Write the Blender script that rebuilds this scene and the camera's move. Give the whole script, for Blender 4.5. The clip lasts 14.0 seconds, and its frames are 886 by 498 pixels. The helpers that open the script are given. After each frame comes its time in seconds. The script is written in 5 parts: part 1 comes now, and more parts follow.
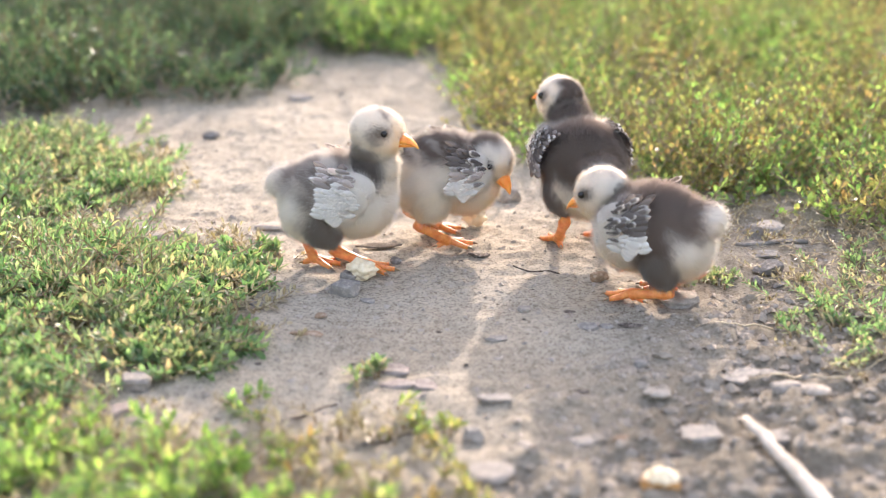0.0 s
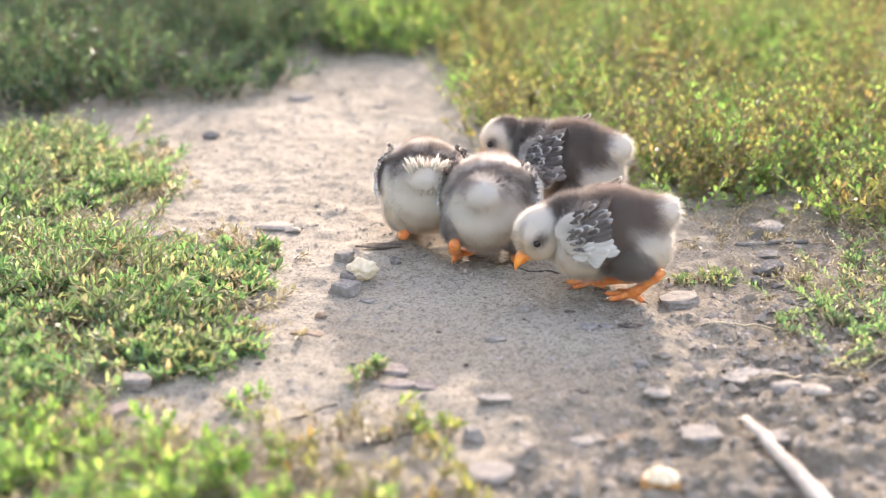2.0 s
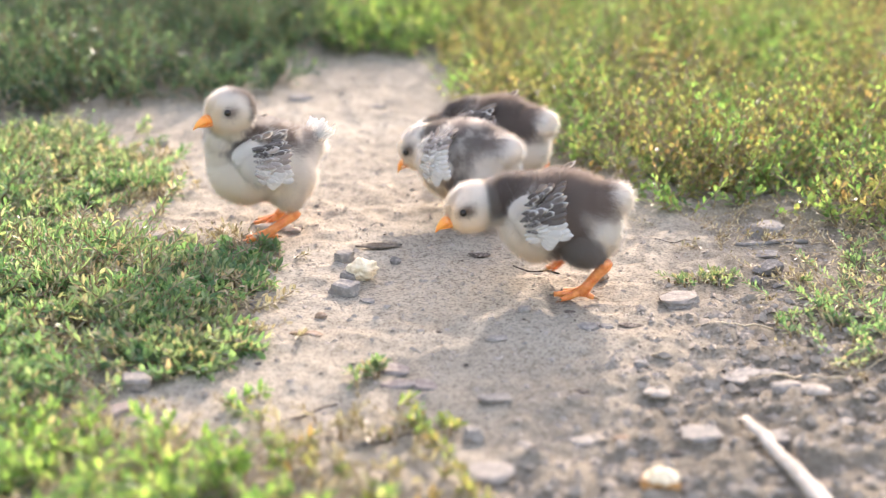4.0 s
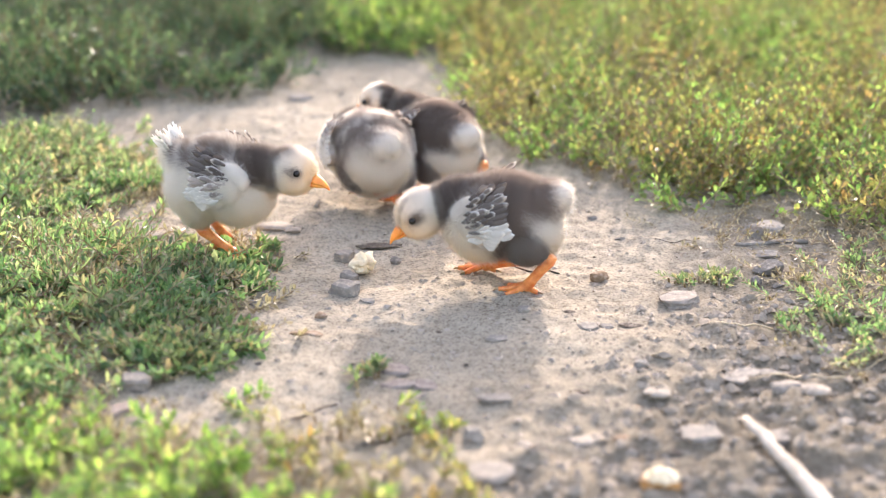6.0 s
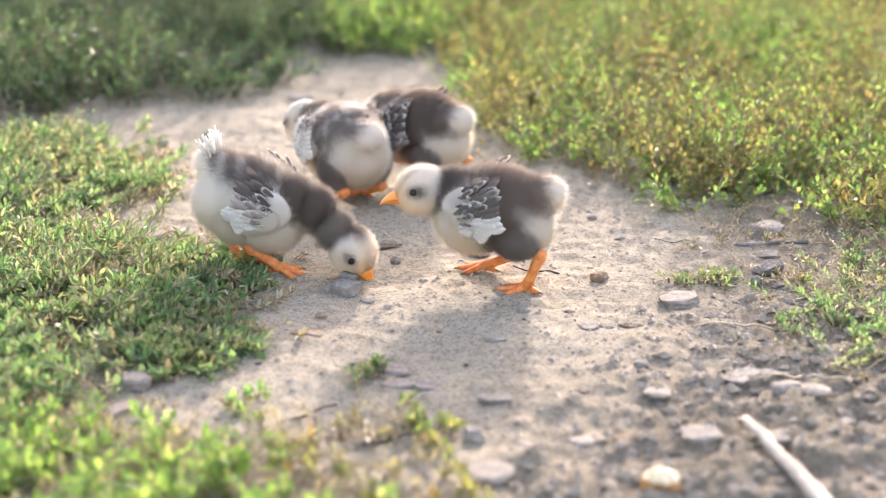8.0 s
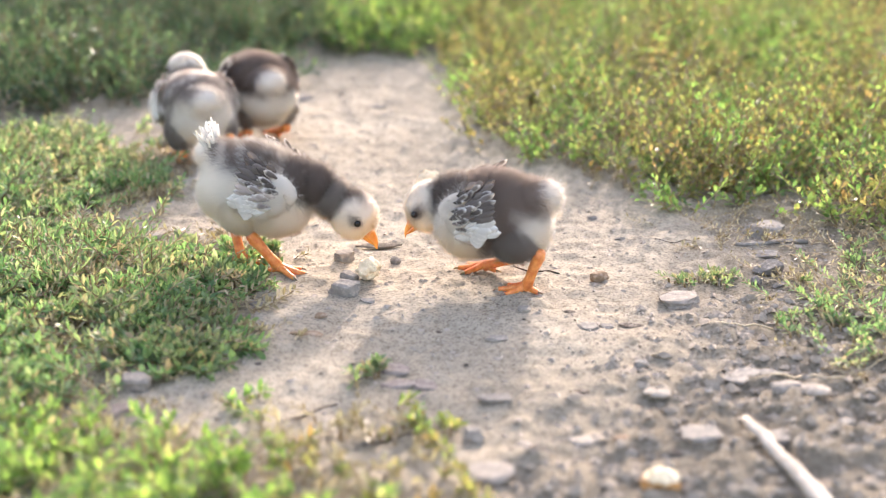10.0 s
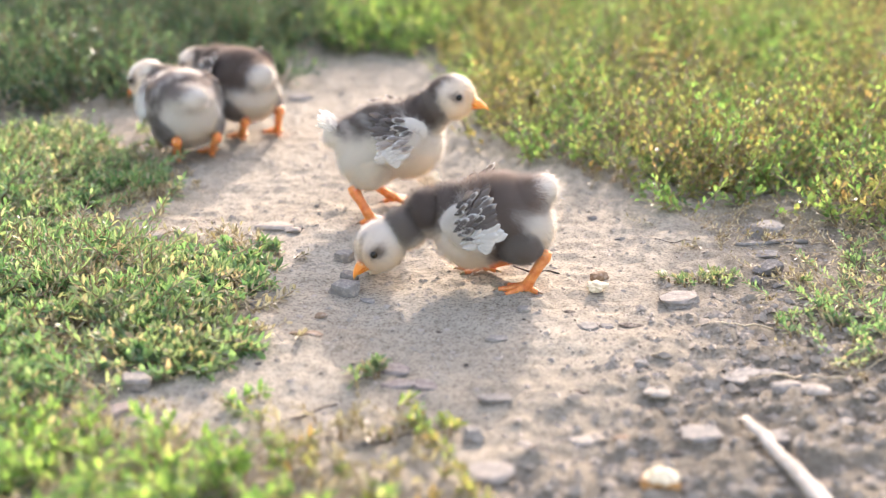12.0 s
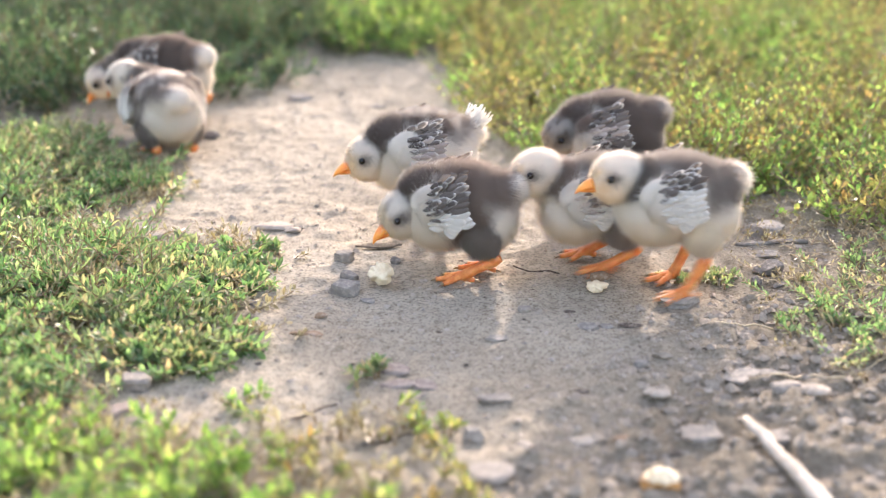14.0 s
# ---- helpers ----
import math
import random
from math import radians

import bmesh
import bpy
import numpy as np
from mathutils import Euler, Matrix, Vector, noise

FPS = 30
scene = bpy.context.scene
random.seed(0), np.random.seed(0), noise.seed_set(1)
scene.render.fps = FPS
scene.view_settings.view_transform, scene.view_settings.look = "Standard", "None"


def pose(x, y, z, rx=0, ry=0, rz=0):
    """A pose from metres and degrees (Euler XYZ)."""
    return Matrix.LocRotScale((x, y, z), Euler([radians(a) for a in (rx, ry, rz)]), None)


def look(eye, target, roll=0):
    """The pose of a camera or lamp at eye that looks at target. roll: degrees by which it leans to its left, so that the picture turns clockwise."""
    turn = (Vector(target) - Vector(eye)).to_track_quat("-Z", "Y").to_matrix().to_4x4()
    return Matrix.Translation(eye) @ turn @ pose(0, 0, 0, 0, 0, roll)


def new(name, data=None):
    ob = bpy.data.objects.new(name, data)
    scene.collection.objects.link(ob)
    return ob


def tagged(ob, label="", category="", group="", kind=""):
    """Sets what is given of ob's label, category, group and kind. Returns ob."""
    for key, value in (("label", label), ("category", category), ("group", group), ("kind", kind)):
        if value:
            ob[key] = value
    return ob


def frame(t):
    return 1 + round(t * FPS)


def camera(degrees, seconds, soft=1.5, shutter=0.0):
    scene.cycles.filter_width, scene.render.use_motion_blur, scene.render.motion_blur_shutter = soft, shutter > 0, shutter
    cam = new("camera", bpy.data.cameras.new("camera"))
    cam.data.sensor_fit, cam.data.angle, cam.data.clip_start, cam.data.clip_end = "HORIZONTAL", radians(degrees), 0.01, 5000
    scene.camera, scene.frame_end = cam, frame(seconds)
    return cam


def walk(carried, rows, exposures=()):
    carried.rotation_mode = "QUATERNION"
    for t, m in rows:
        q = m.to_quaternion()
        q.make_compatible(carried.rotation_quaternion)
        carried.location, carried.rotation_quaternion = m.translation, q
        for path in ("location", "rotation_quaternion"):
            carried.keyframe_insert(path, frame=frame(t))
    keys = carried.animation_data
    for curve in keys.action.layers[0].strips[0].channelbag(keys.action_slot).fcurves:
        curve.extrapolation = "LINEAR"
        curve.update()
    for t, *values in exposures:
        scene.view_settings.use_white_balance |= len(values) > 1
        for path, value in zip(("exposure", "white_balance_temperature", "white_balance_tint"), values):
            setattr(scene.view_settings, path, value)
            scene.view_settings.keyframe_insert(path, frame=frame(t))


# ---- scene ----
EYE = (0.0, 0.0, 0.36)
AIM = (0.0, math.cos(radians(20)), 0.36 - math.sin(radians(20)))
cam = camera(34.0, 14.0, soft=1.1, shutter=0.4)
cam.data.dof.use_dof = True
cam.data.dof.focus_distance = 1.0
cam.data.dof.aperture_fstop = 4.6
walk(cam, [(0.0, look(EYE, AIM)), (14.0, look(EYE, AIM))], exposures=[(0.0, 2.10, 6310, 20), (14.0, 2.10, 6310, 20)])

# ---- world and sun ----
SUN_ELEVATION, SUN_AZIMUTH = radians(20.3), radians(11.5)   # azimuth from +y towards +x
world = bpy.data.worlds.new("sky")
world.use_nodes = True
scene.world = world
sky = world.node_tree.nodes.new("ShaderNodeTexSky")
sky.sky_type, sky.sun_disc = "NISHITA", False
sky.sun_elevation, sky.sun_rotation = SUN_ELEVATION, SUN_AZIMUTH
sky.air_density, sky.dust_density, sky.ozone_density = 1.4, 4.5, 1.6
background = world.node_tree.nodes["Background"]
background.inputs["Strength"].default_value = 0.15
sky_fill = world.node_tree.nodes.new("ShaderNodeMix")     # even warm fill added over the whole sky to lift the shadows
sky_fill.data_type, sky_fill.blend_type = "RGBA", "ADD"
sky_fill.inputs[0].default_value, sky_fill.inputs[7].default_value = 1.0, (0.72, 0.62, 0.52, 1)
world.node_tree.links.new(sky.outputs[0], sky_fill.inputs[6])
world.node_tree.links.new(sky_fill.outputs[2], background.inputs["Color"])
sun = new("sun", bpy.data.lights.new("sun", "SUN"))
sun.data.energy, sun.data.angle, sun.data.color = 2.0, radians(0.6), (1.0, 0.91, 0.78)
SUN_WAY = Vector((math.sin(SUN_AZIMUTH) * math.cos(SUN_ELEVATION), math.cos(SUN_AZIMUTH) * math.cos(SUN_ELEVATION), math.sin(SUN_ELEVATION)))
sun.matrix_world = look(SUN_WAY * 10, (0, 0, 0))


# ---- materials ----
class Nodes:
    """A node material under construction."""

    def __init__(self, name):
        self.m = bpy.data.materials.new(name)
        self.m.use_nodes = True
        self.t = self.m.node_tree
        self.b = self.t.nodes["Principled BSDF"]

    def add(self, kind, **values):
        n = self.t.nodes.new(kind)
        for k, v in values.items():
            if k in n.inputs:
                n.inputs[k].default_value = v
        return n

    def link(self, a, b):
        self.t.links.new(a, b)

    def noise(self, scale, detail=4.0, rough=0.6, space="Object"):
        if space not in self.t.nodes:
            self.t.nodes.new("ShaderNodeTexCoord").name = space
        n = self.add("ShaderNodeTexNoise", Scale=scale, Detail=detail, Roughness=rough)
        self.link(self.t.nodes[space].outputs["Object"], n.inputs["Vector"])
        return n.outputs["Fac"]

    def ramp(self, fac, stops):
        n = self.t.nodes.new("ShaderNodeValToRGB")
        for i, (p, c) in enumerate(stops):
            e = n.color_ramp.elements[i] if i < 2 else n.color_ramp.elements.new(p)
            e.position, e.color = p, (*c, 1)
        self.link(fac, n.inputs[0])
        return n.outputs[0]

    def mix(self, fac, a, b, mode="MIX"):
        n = self.t.nodes.new("ShaderNodeMix")
        n.data_type, n.blend_type = "RGBA", mode
        for value, socket in ((fac, n.inputs[0]), (a, n.inputs[6]), (b, n.inputs[7])):
            if isinstance(value, (int, float)):
                socket.default_value = value
            elif isinstance(value, tuple):
                socket.default_value = (*value, 1)
            else:
                self.link(value, socket)
        return n.outputs[2]

    def bump(self, fac, strength, distance):
        n = self.add("ShaderNodeBump", Strength=strength, Distance=distance)
        self.link(fac, n.inputs["Height"])
        self.link(n.outputs[0], self.b.inputs["Normal"])

    def colour(self, value):
        if isinstance(value, tuple):
            self.b.inputs["Base Color"].default_value = (*value, 1)
        else:
            self.link(value, self.b.inputs["Base Color"])

    def rough(self, value, spec=0.3):
        self.b.inputs["Roughness"].default_value = value
        self.b.inputs["Specular IOR Level"].default_value = spec

    def translucent(self, colour, amount):
        t = self.t.nodes.new("ShaderNodeBsdfTranslucent")
        self.link(colour, t.inputs[0])
        n = self.t.nodes.new("ShaderNodeMixShader")
        n.inputs[0].default_value = amount
        self.link(self.b.outputs[0], n.inputs[1])
        self.link(t.outputs[0], n.inputs[2])
        self.link(n.outputs[0], self.t.nodes["Material Output"].inputs["Surface"])


def earth_material():
    n = Nodes("dusty_earth")
    broad = n.ramp(n.noise(7.0, 5), [(0.3, (0.290, 0.248, 0.188)), (0.7, (0.405, 0.354, 0.276))])
    fine = n.ramp(n.noise(160.0, 6, 0.7), [(0.34, (0.36, 0.345, 0.33)), (0.54, (1, 1, 1))])
    grit = n.ramp(n.noise(520.0, 3), [(0.39, (0.42, 0.40, 0.38)), (0.49, (1, 1, 1))])
    bare = n.mix(0.7, n.mix(0.55, broad, fine, "MULTIPLY"), grit, "MULTIPLY")
    # the crumbly verge is a darker loam than the dusty path; its reach also paints in thicket shade
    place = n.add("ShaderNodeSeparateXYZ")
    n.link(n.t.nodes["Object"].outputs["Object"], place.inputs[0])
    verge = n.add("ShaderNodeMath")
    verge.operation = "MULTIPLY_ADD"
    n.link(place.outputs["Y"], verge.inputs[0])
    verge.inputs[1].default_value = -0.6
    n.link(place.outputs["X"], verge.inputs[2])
    verge_dark = n.add("ShaderNodeMapRange")
    n.link(verge.outputs[0], verge_dark.inputs[0])
    verge_dark.inputs[1].default_value, verge_dark.inputs[2].default_value = -0.45, -0.30
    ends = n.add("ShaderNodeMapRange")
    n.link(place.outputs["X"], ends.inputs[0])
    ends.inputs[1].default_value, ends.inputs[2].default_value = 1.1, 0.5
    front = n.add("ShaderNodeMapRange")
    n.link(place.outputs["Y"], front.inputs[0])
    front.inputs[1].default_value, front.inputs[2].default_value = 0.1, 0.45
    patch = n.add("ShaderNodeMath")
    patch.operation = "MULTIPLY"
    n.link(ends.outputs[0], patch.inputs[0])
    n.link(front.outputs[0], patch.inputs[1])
    loam_and_shade = n.add("ShaderNodeMath")
    loam_and_shade.operation = "MULTIPLY"
    n.link(verge_dark.outputs[0], loam_and_shade.inputs[0])
    n.link(patch.outputs[0], loam_and_shade.inputs[1])
    bare = n.mix(loam_and_shade.outputs[0], bare, n.mix(1.0, bare, (0.58, 0.57, 0.555), "MULTIPLY"))
    # beyond the yard the earth carries short turf
    gone = n.add("ShaderNodeVectorMath")
    gone.operation = "LENGTH"
    n.link(n.t.nodes["Object"].outputs["Object"], gone.inputs[0])
    reach = n.add("ShaderNodeMath")
    reach.operation = "MULTIPLY_ADD"
    n.link(n.noise(0.6, 4), reach.inputs[0])
    reach.inputs[1].default_value = 6.0
    n.link(gone.outputs["Value"], reach.inputs[2])
    turf = n.ramp(n.noise(5.0, 6), [(0.3, (0.06, 0.10, 0.03)), (0.7, (0.13, 0.17, 0.06))])
    edge = n.add("ShaderNodeMapRange")
    n.link(reach.outputs[0], edge.inputs[0])
    edge.inputs[1].default_value, edge.inputs[2].default_value = 5.0, 6.6
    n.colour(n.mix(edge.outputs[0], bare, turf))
    n.rough(0.95, 0.1)
    n.bump(n.noise(380.0, 8, 0.75), 0.5, 0.0025)
    return n.m


def stone_material(name, dark, light, scale=90.0, rough=0.8):
    n = Nodes(name)
    tone = n.ramp(n.noise(scale, 6, 0.7), [(0.3, dark), (0.7, light)])
    dust = n.ramp(n.noise(scale * 4, 4), [(0.5, (0, 0, 0)), (0.82, (1, 1, 1))])
    n.colour(n.mix(dust, tone, (0.40, 0.347, 0.29)))
    n.rough(min(1.0, rough + 0.12), 0.12)
    n.bump(n.noise(scale * 3, 6, 0.7), 0.5, 0.0015)
    return n.m


def leaf_material(name, stops, glow=0.45, dry=None, patch=11.0):
    n = Nodes(name)
    geo = n.t.nodes.new("ShaderNodeNewGeometry")
    tone = n.ramp(geo.outputs["Random Per Island"], stops)
    if dry:     # whole clumps stay green or burn brown
        k = n.ramp(n.noise(patch, 5, 0.65), [(0.44, (0, 0, 0)), (0.56, (1, 1, 1))])
        tone = n.mix(k, tone, n.ramp(geo.outputs["Random Per Island"], dry))
    blotch = n.ramp(n.noise(17.0, 3), [(0.35, (0.66, 0.70, 0.62)), (0.65, (1.0, 1.0, 1.0))])
    tone = n.mix(0.8, tone, blotch, "MULTIPLY")
    n.colour(tone)
    n.rough(0.45, 0.35)
    bright = n.mix(1.0, tone, (1.58, 1.68, 1.08), "MULTIPLY")
    n.translucent(bright, glow)
    return n.m


def plumage_material(name, glow, rough=0.9, fuzz=0.0):
    n = Nodes(name)
    a = n.t.nodes.new("ShaderNodeAttribute")
    a.attribute_name = "plumage"
    geo = n.t.nodes.new("ShaderNodeNewGeometry")
    vary = n.ramp(geo.outputs["Random Per Island"], [(0.0, (0.94, 0.94, 0.94)), (1.0, (1.0, 1.0, 1.0))])
    tone = n.mix(1.0, a.outputs["Color"], vary, "MULTIPLY")
    n.colour(tone)
    n.rough(rough, 0.1)
    n.b.inputs["Sheen Weight"].default_value, n.b.inputs["Sheen Roughness"].default_value = fuzz, 0.45
    n.b.inputs["Sheen Tint"].default_value = (1.0, 0.96, 0.90, 1)
    n.translucent(tone, glow)
    return n.m


def horn_material(name, dark, light, rough=0.45):
    n = Nodes(name)
    n.colour(n.ramp(n.noise(220.0, 4), [(0.3, dark), (0.7, light)]))
    n.rough(rough, 0.4)
    n.b.inputs["Subsurface Weight"].default_value = 0.6
    n.b.inputs["Subsurface Radius"].default_value = (0.006, 0.0024, 0.0007)
    n.bump(n.noise(900.0, 3), 0.35, 0.0006)
    return n.m


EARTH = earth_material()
GREY_STONE = stone_material("grey_stone", (0.168, 0.152, 0.135), (0.28, 0.253, 0.222))
DARK_STONE = stone_material("dark_stone", (0.115, 0.103, 0.092), (0.205, 0.186, 0.165))
PALE_STONE = stone_material("pale_stone", (0.20, 0.175, 0.15), (0.30, 0.265, 0.225))
PINK_STONE = stone_material("pinkish_stone", (0.19, 0.15, 0.13), (0.29, 0.24, 0.21))
BROWN_STONE = stone_material("brown_stone", (0.17, 0.11, 0.07), (0.33, 0.23, 0.15))
BARK = stone_material("bark", (0.05, 0.04, 0.032), (0.13, 0.10, 0.08), 160.0)
CLOD = stone_material("earth_clod", (0.28, 0.237, 0.19), (0.41, 0.355, 0.295), 120.0, 0.95)
LOAM = stone_material("loam_clod", (0.205, 0.172, 0.135), (0.31, 0.265, 0.215), 120.0, 0.95)
LEAF = leaf_material("knotweed_leaf", [(0.0, (0.085, 0.16, 0.075)), (0.45, (0.165, 0.275, 0.12)), (0.8, (0.25, 0.36, 0.18)), (0.93, (0.38, 0.38, 0.25)), (1.0, (0.42, 0.30, 0.22))], 0.48, [(0.0, (0.12, 0.165, 0.095)), (0.4, (0.20, 0.26, 0.135)), (0.75, (0.31, 0.32, 0.19)), (1.0, (0.44, 0.31, 0.22))], 24.0)
LEAF_DRY = leaf_material("sunburnt_knotweed_leaf", [(0.0, (0.08, 0.155, 0.06)), (0.4, (0.16, 0.27, 0.085)), (0.8, (0.245, 0.355, 0.12)), (0.94, (0.31, 0.31, 0.13)), (1.0, (0.36, 0.23, 0.13))], 0.55, [(0.0, (0.11, 0.135, 0.06)), (0.35, (0.21, 0.21, 0.085)), (0.7, (0.295, 0.245, 0.105)), (1.0, (0.35, 0.20, 0.11))], 10.0)
LEAF_FRESH = leaf_material("fresh_knotweed_leaf", [(0.0, (0.11, 0.19, 0.075)), (0.5, (0.20, 0.31, 0.085)), (0.85, (0.33, 0.42, 0.13)), (1.0, (0.46, 0.38, 0.23))], 0.5)
# toned dark and grey, so part of the far shade is in the colour
LEAF_SHADED = leaf_material("shade_toned_weed_leaf", [(0.0, (0.05, 0.085, 0.05)), (0.6, (0.082, 0.126, 0.074)), (1.0, (0.14, 0.175, 0.115))])
LEAF_DEAD = leaf_material("dead_leaf", [(0.0, (0.20, 0.15, 0.09)), (0.5, (0.34, 0.27, 0.18)), (1.0, (0.48, 0.40, 0.29))], 0.25)
STEM = stone_material("weed_stem", (0.16, 0.11, 0.06), (0.30, 0.22, 0.11), 60.0, 0.6)
DOWN = plumage_material("chick_down", 0.55, fuzz=0.6)
FEATHER = plumage_material("feather_vane", 0.25, 0.85)
ORANGE = horn_material("orange_skin", (0.58, 0.155, 0.035), (0.82, 0.34, 0.11))
BEAK = horn_material("beak_horn", (0.74, 0.23, 0.035), (0.88, 0.36, 0.07), 0.35)
EYE_DARK = horn_material("eye", (0.008, 0.006, 0.005), (0.02, 0.013, 0.009), 0.08)
CLAW = horn_material("claw", (0.20, 0.13, 0.08), (0.34, 0.24, 0.15))
STRAW = stone_material("straw", (0.45, 0.36, 0.22), (0.62, 0.52, 0.36), 140.0, 0.7)


def wood_material():
    n = Nodes("bleached_wood")
    n.colour(n.ramp(n.noise(60.0, 6), [(0.3, (0.30, 0.255, 0.205)), (0.62, (0.51, 0.455, 0.39))]))
    n.rough(0.95, 0.08)
    n.bump(n.noise(240.0, 5), 0.5, 0.001)
    return n.m


def bread_material():
    n = Nodes("bread_crumb")
    n.colour(n.ramp(n.noise(150.0, 5), [(0.3, (0.68, 0.53, 0.34)), (0.65, (0.86, 0.74, 0.54))]))
    n.rough(0.9, 0.1)
    n.bump(n.noise(400.0, 5), 0.8, 0.002)
    return n.m


def plaster_material():
    n = Nodes("shade_block_plaster")
    n.colour(n.ramp(n.noise(3.0, 6), [(0.3, (0.40, 0.36, 0.31)), (0.7, (0.52, 0.48, 0.42))]))
    n.rough(0.9, 0.2)
    n.bump(n.noise(40.0, 5), 0.4, 0.004)
    return n.m


WOOD = wood_material()
BREAD = bread_material()
CRUST = stone_material("bread_crust", (0.42, 0.20, 0.06), (0.62, 0.34, 0.12), 120.0, 0.7)
PLASTER = plaster_material()


# ---- mesh tools ----
def hashed(i, j, seed):
    v = np.sin(i * 127.1 + j * 311.7 + seed * 74.7) * 43758.5453
    return v - np.floor(v)


def value_noise(x, y, scale, seed):
    """Smooth value noise from 0 to 1 over arrays of x and y."""
    x, y = x * scale, y * scale
    i, j = np.floor(x), np.floor(y)
    u, v = x - i, y - j
    u, v = u * u * (3 - 2 * u), v * v * (3 - 2 * v)
    a = hashed(i, j, seed) * (1 - u) + hashed(i + 1, j, seed) * u
    b = hashed(i, j + 1, seed) * (1 - u) + hashed(i + 1, j + 1, seed) * u
    return a * (1 - v) + b * v


def step(a, b, x):
    k = np.clip((x - a) / (b - a), 0, 1)
    return k * k * (3 - 2 * k)


def ground_height(x, y):
    """Height of the earth: trodden smooth on the path, crumbly on the stony verge."""
    near = np.clip(1 - (np.abs(x) + np.abs(y - 1.1)) / 6.0, 0, 1)
    h = 0.004 * (value_noise(x, y, 9, 1) - 0.5) + 0.0036 * (value_noise(x, y, 34, 2) - 0.5) + 0.0030 * (value_noise(x, y, 95, 3) - 0.5)
    h = h + 0.0015 * (value_noise(x, y, 170, 8) - 0.5)
    rough = step(-0.02, 0.20, x - 0.9 * (y - 0.74)) * step(1.1, 0.85, y) * step(0.75, 0.45, x) * step(0.25, 0.5, y)
    h = h + rough * (0.0115 * (value_noise(x, y, 46, 4) - 0.5) + 0.003 * step(0.4, 0.75, value_noise(x, y, 95, 5)) + 0.0022 * step(0.4, 0.7, value_noise(x, y, 190, 9)))
    return h * near + 0.03 * (1 - near) * (value_noise(x, y, 0.7, 6) - 0.5)


def tri_mesh(name, verts, tris, materials, index=None, colours=None, smooth=True, normals=None):
    me = bpy.data.meshes.new(name)
    verts, tris = np.asarray(verts, np.float32), np.asarray(tris, np.int32)
    me.vertices.add(len(verts))
    me.vertices.foreach_set("co", verts.ravel())
    me.loops.add(tris.size)
    me.loops.foreach_set("vertex_index", tris.ravel())
    me.polygons.add(len(tris))
    me.polygons.foreach_set("loop_start", np.arange(0, tris.size, 3, dtype=np.int32))
    me.polygons.foreach_set("use_smooth", np.full(len(tris), smooth))
    for m in materials:
        me.materials.append(m)
    if index is not None:
        me.polygons.foreach_set("material_index", np.asarray(index, np.int32))
    if colours is not None:
        a = me.attributes.new("plumage", "FLOAT_COLOR", "POINT")
        a.data.foreach_set("color", np.hstack([np.asarray(colours, np.float32), np.ones((len(colours), 1), np.float32)]).ravel())
    me.update(calc_edges=True)
    if normals is not None:
        me.normals_split_custom_set_from_vertices([tuple(v) for v in normals])
    return me


def part(name, bm, material, parent, label=""):
    """Links a bmesh as one mesh object under a thing or a part (or at top level)."""
    me = bpy.data.meshes.new(name)
    bm.to_mesh(me)
    bm.free()
    for m in material if isinstance(material, (list, tuple)) else [material]:
        me.materials.append(m)
    ob = new(name, me)
    ob.parent = parent
    return tagged(ob, label)


def smooth(bm):
    for f in bm.faces:
        f.smooth = True
    return bm


def tube(points, radii, sides=8):
    """A closed round tube through points as a bmesh."""
    bm = bmesh.new()
    rings = []
    for k, p in enumerate(points):
        p = Vector(p)
        a, b = Vector(points[max(0, k - 1)]), Vector(points[min(len(points) - 1, k + 1)])
        q = (b - a).to_track_quat("Z", "Y")
        rings.append([bm.verts.new(p + q @ Vector((math.cos(s * math.tau / sides), math.sin(s * math.tau / sides), 0)) * radii[k]) for s in range(sides)])
    for r, s in zip(rings, rings[1:]):
        for k in range(sides):
            bm.faces.new((r[k], r[(k + 1) % sides], s[(k + 1) % sides], s[k]))
    bm.faces.new(rings[0][::-1])
    bm.faces.new(rings[-1])
    return smooth(bm)


def merge(a, b):
    """Adds bmesh b to bmesh a."""
    me = bpy.data.meshes.new("merge")
    b.to_mesh(me)
    a.from_mesh(me)
    b.free()
    bpy.data.meshes.remove(me)
    return a


# ---- the ground and an unseen plain block, added to throw shade over the weeds ----
def stretched(lo, hi, gap, far):
    """Coordinates at an even gap from lo to hi, widening to far on both sides."""
    core = list(np.arange(lo, hi, gap))
    grow, d, out_hi, out_lo = gap, 0.0, [], []
    while d < far:
        grow *= 1.22
        d += grow
        out_hi.append(core[-1] + d)
        out_lo.append(lo - d)
    return np.array(out_lo[::-1] + core + out_hi)


def build_ground():
    xs, ys = stretched(-0.42, 0.42, 0.0033, 400.0), stretched(0.56, 1.70, 0.0033, 400.0)
    gx, gy = np.meshgrid(xs, ys)
    v = np.stack([gx, gy, ground_height(gx, gy)], -1).reshape(-1, 3)
    k = np.arange(len(xs) * len(ys)).reshape(len(ys), len(xs))
    a, b, c, d = k[:-1, :-1].ravel(), k[:-1, 1:].ravel(), k[1:, 1:].ravel(), k[1:, :-1].ravel()
    t = np.vstack([np.stack([a, b, c], 1), np.stack([a, c, d], 1)])
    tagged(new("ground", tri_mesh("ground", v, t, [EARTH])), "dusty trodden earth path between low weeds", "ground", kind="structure")


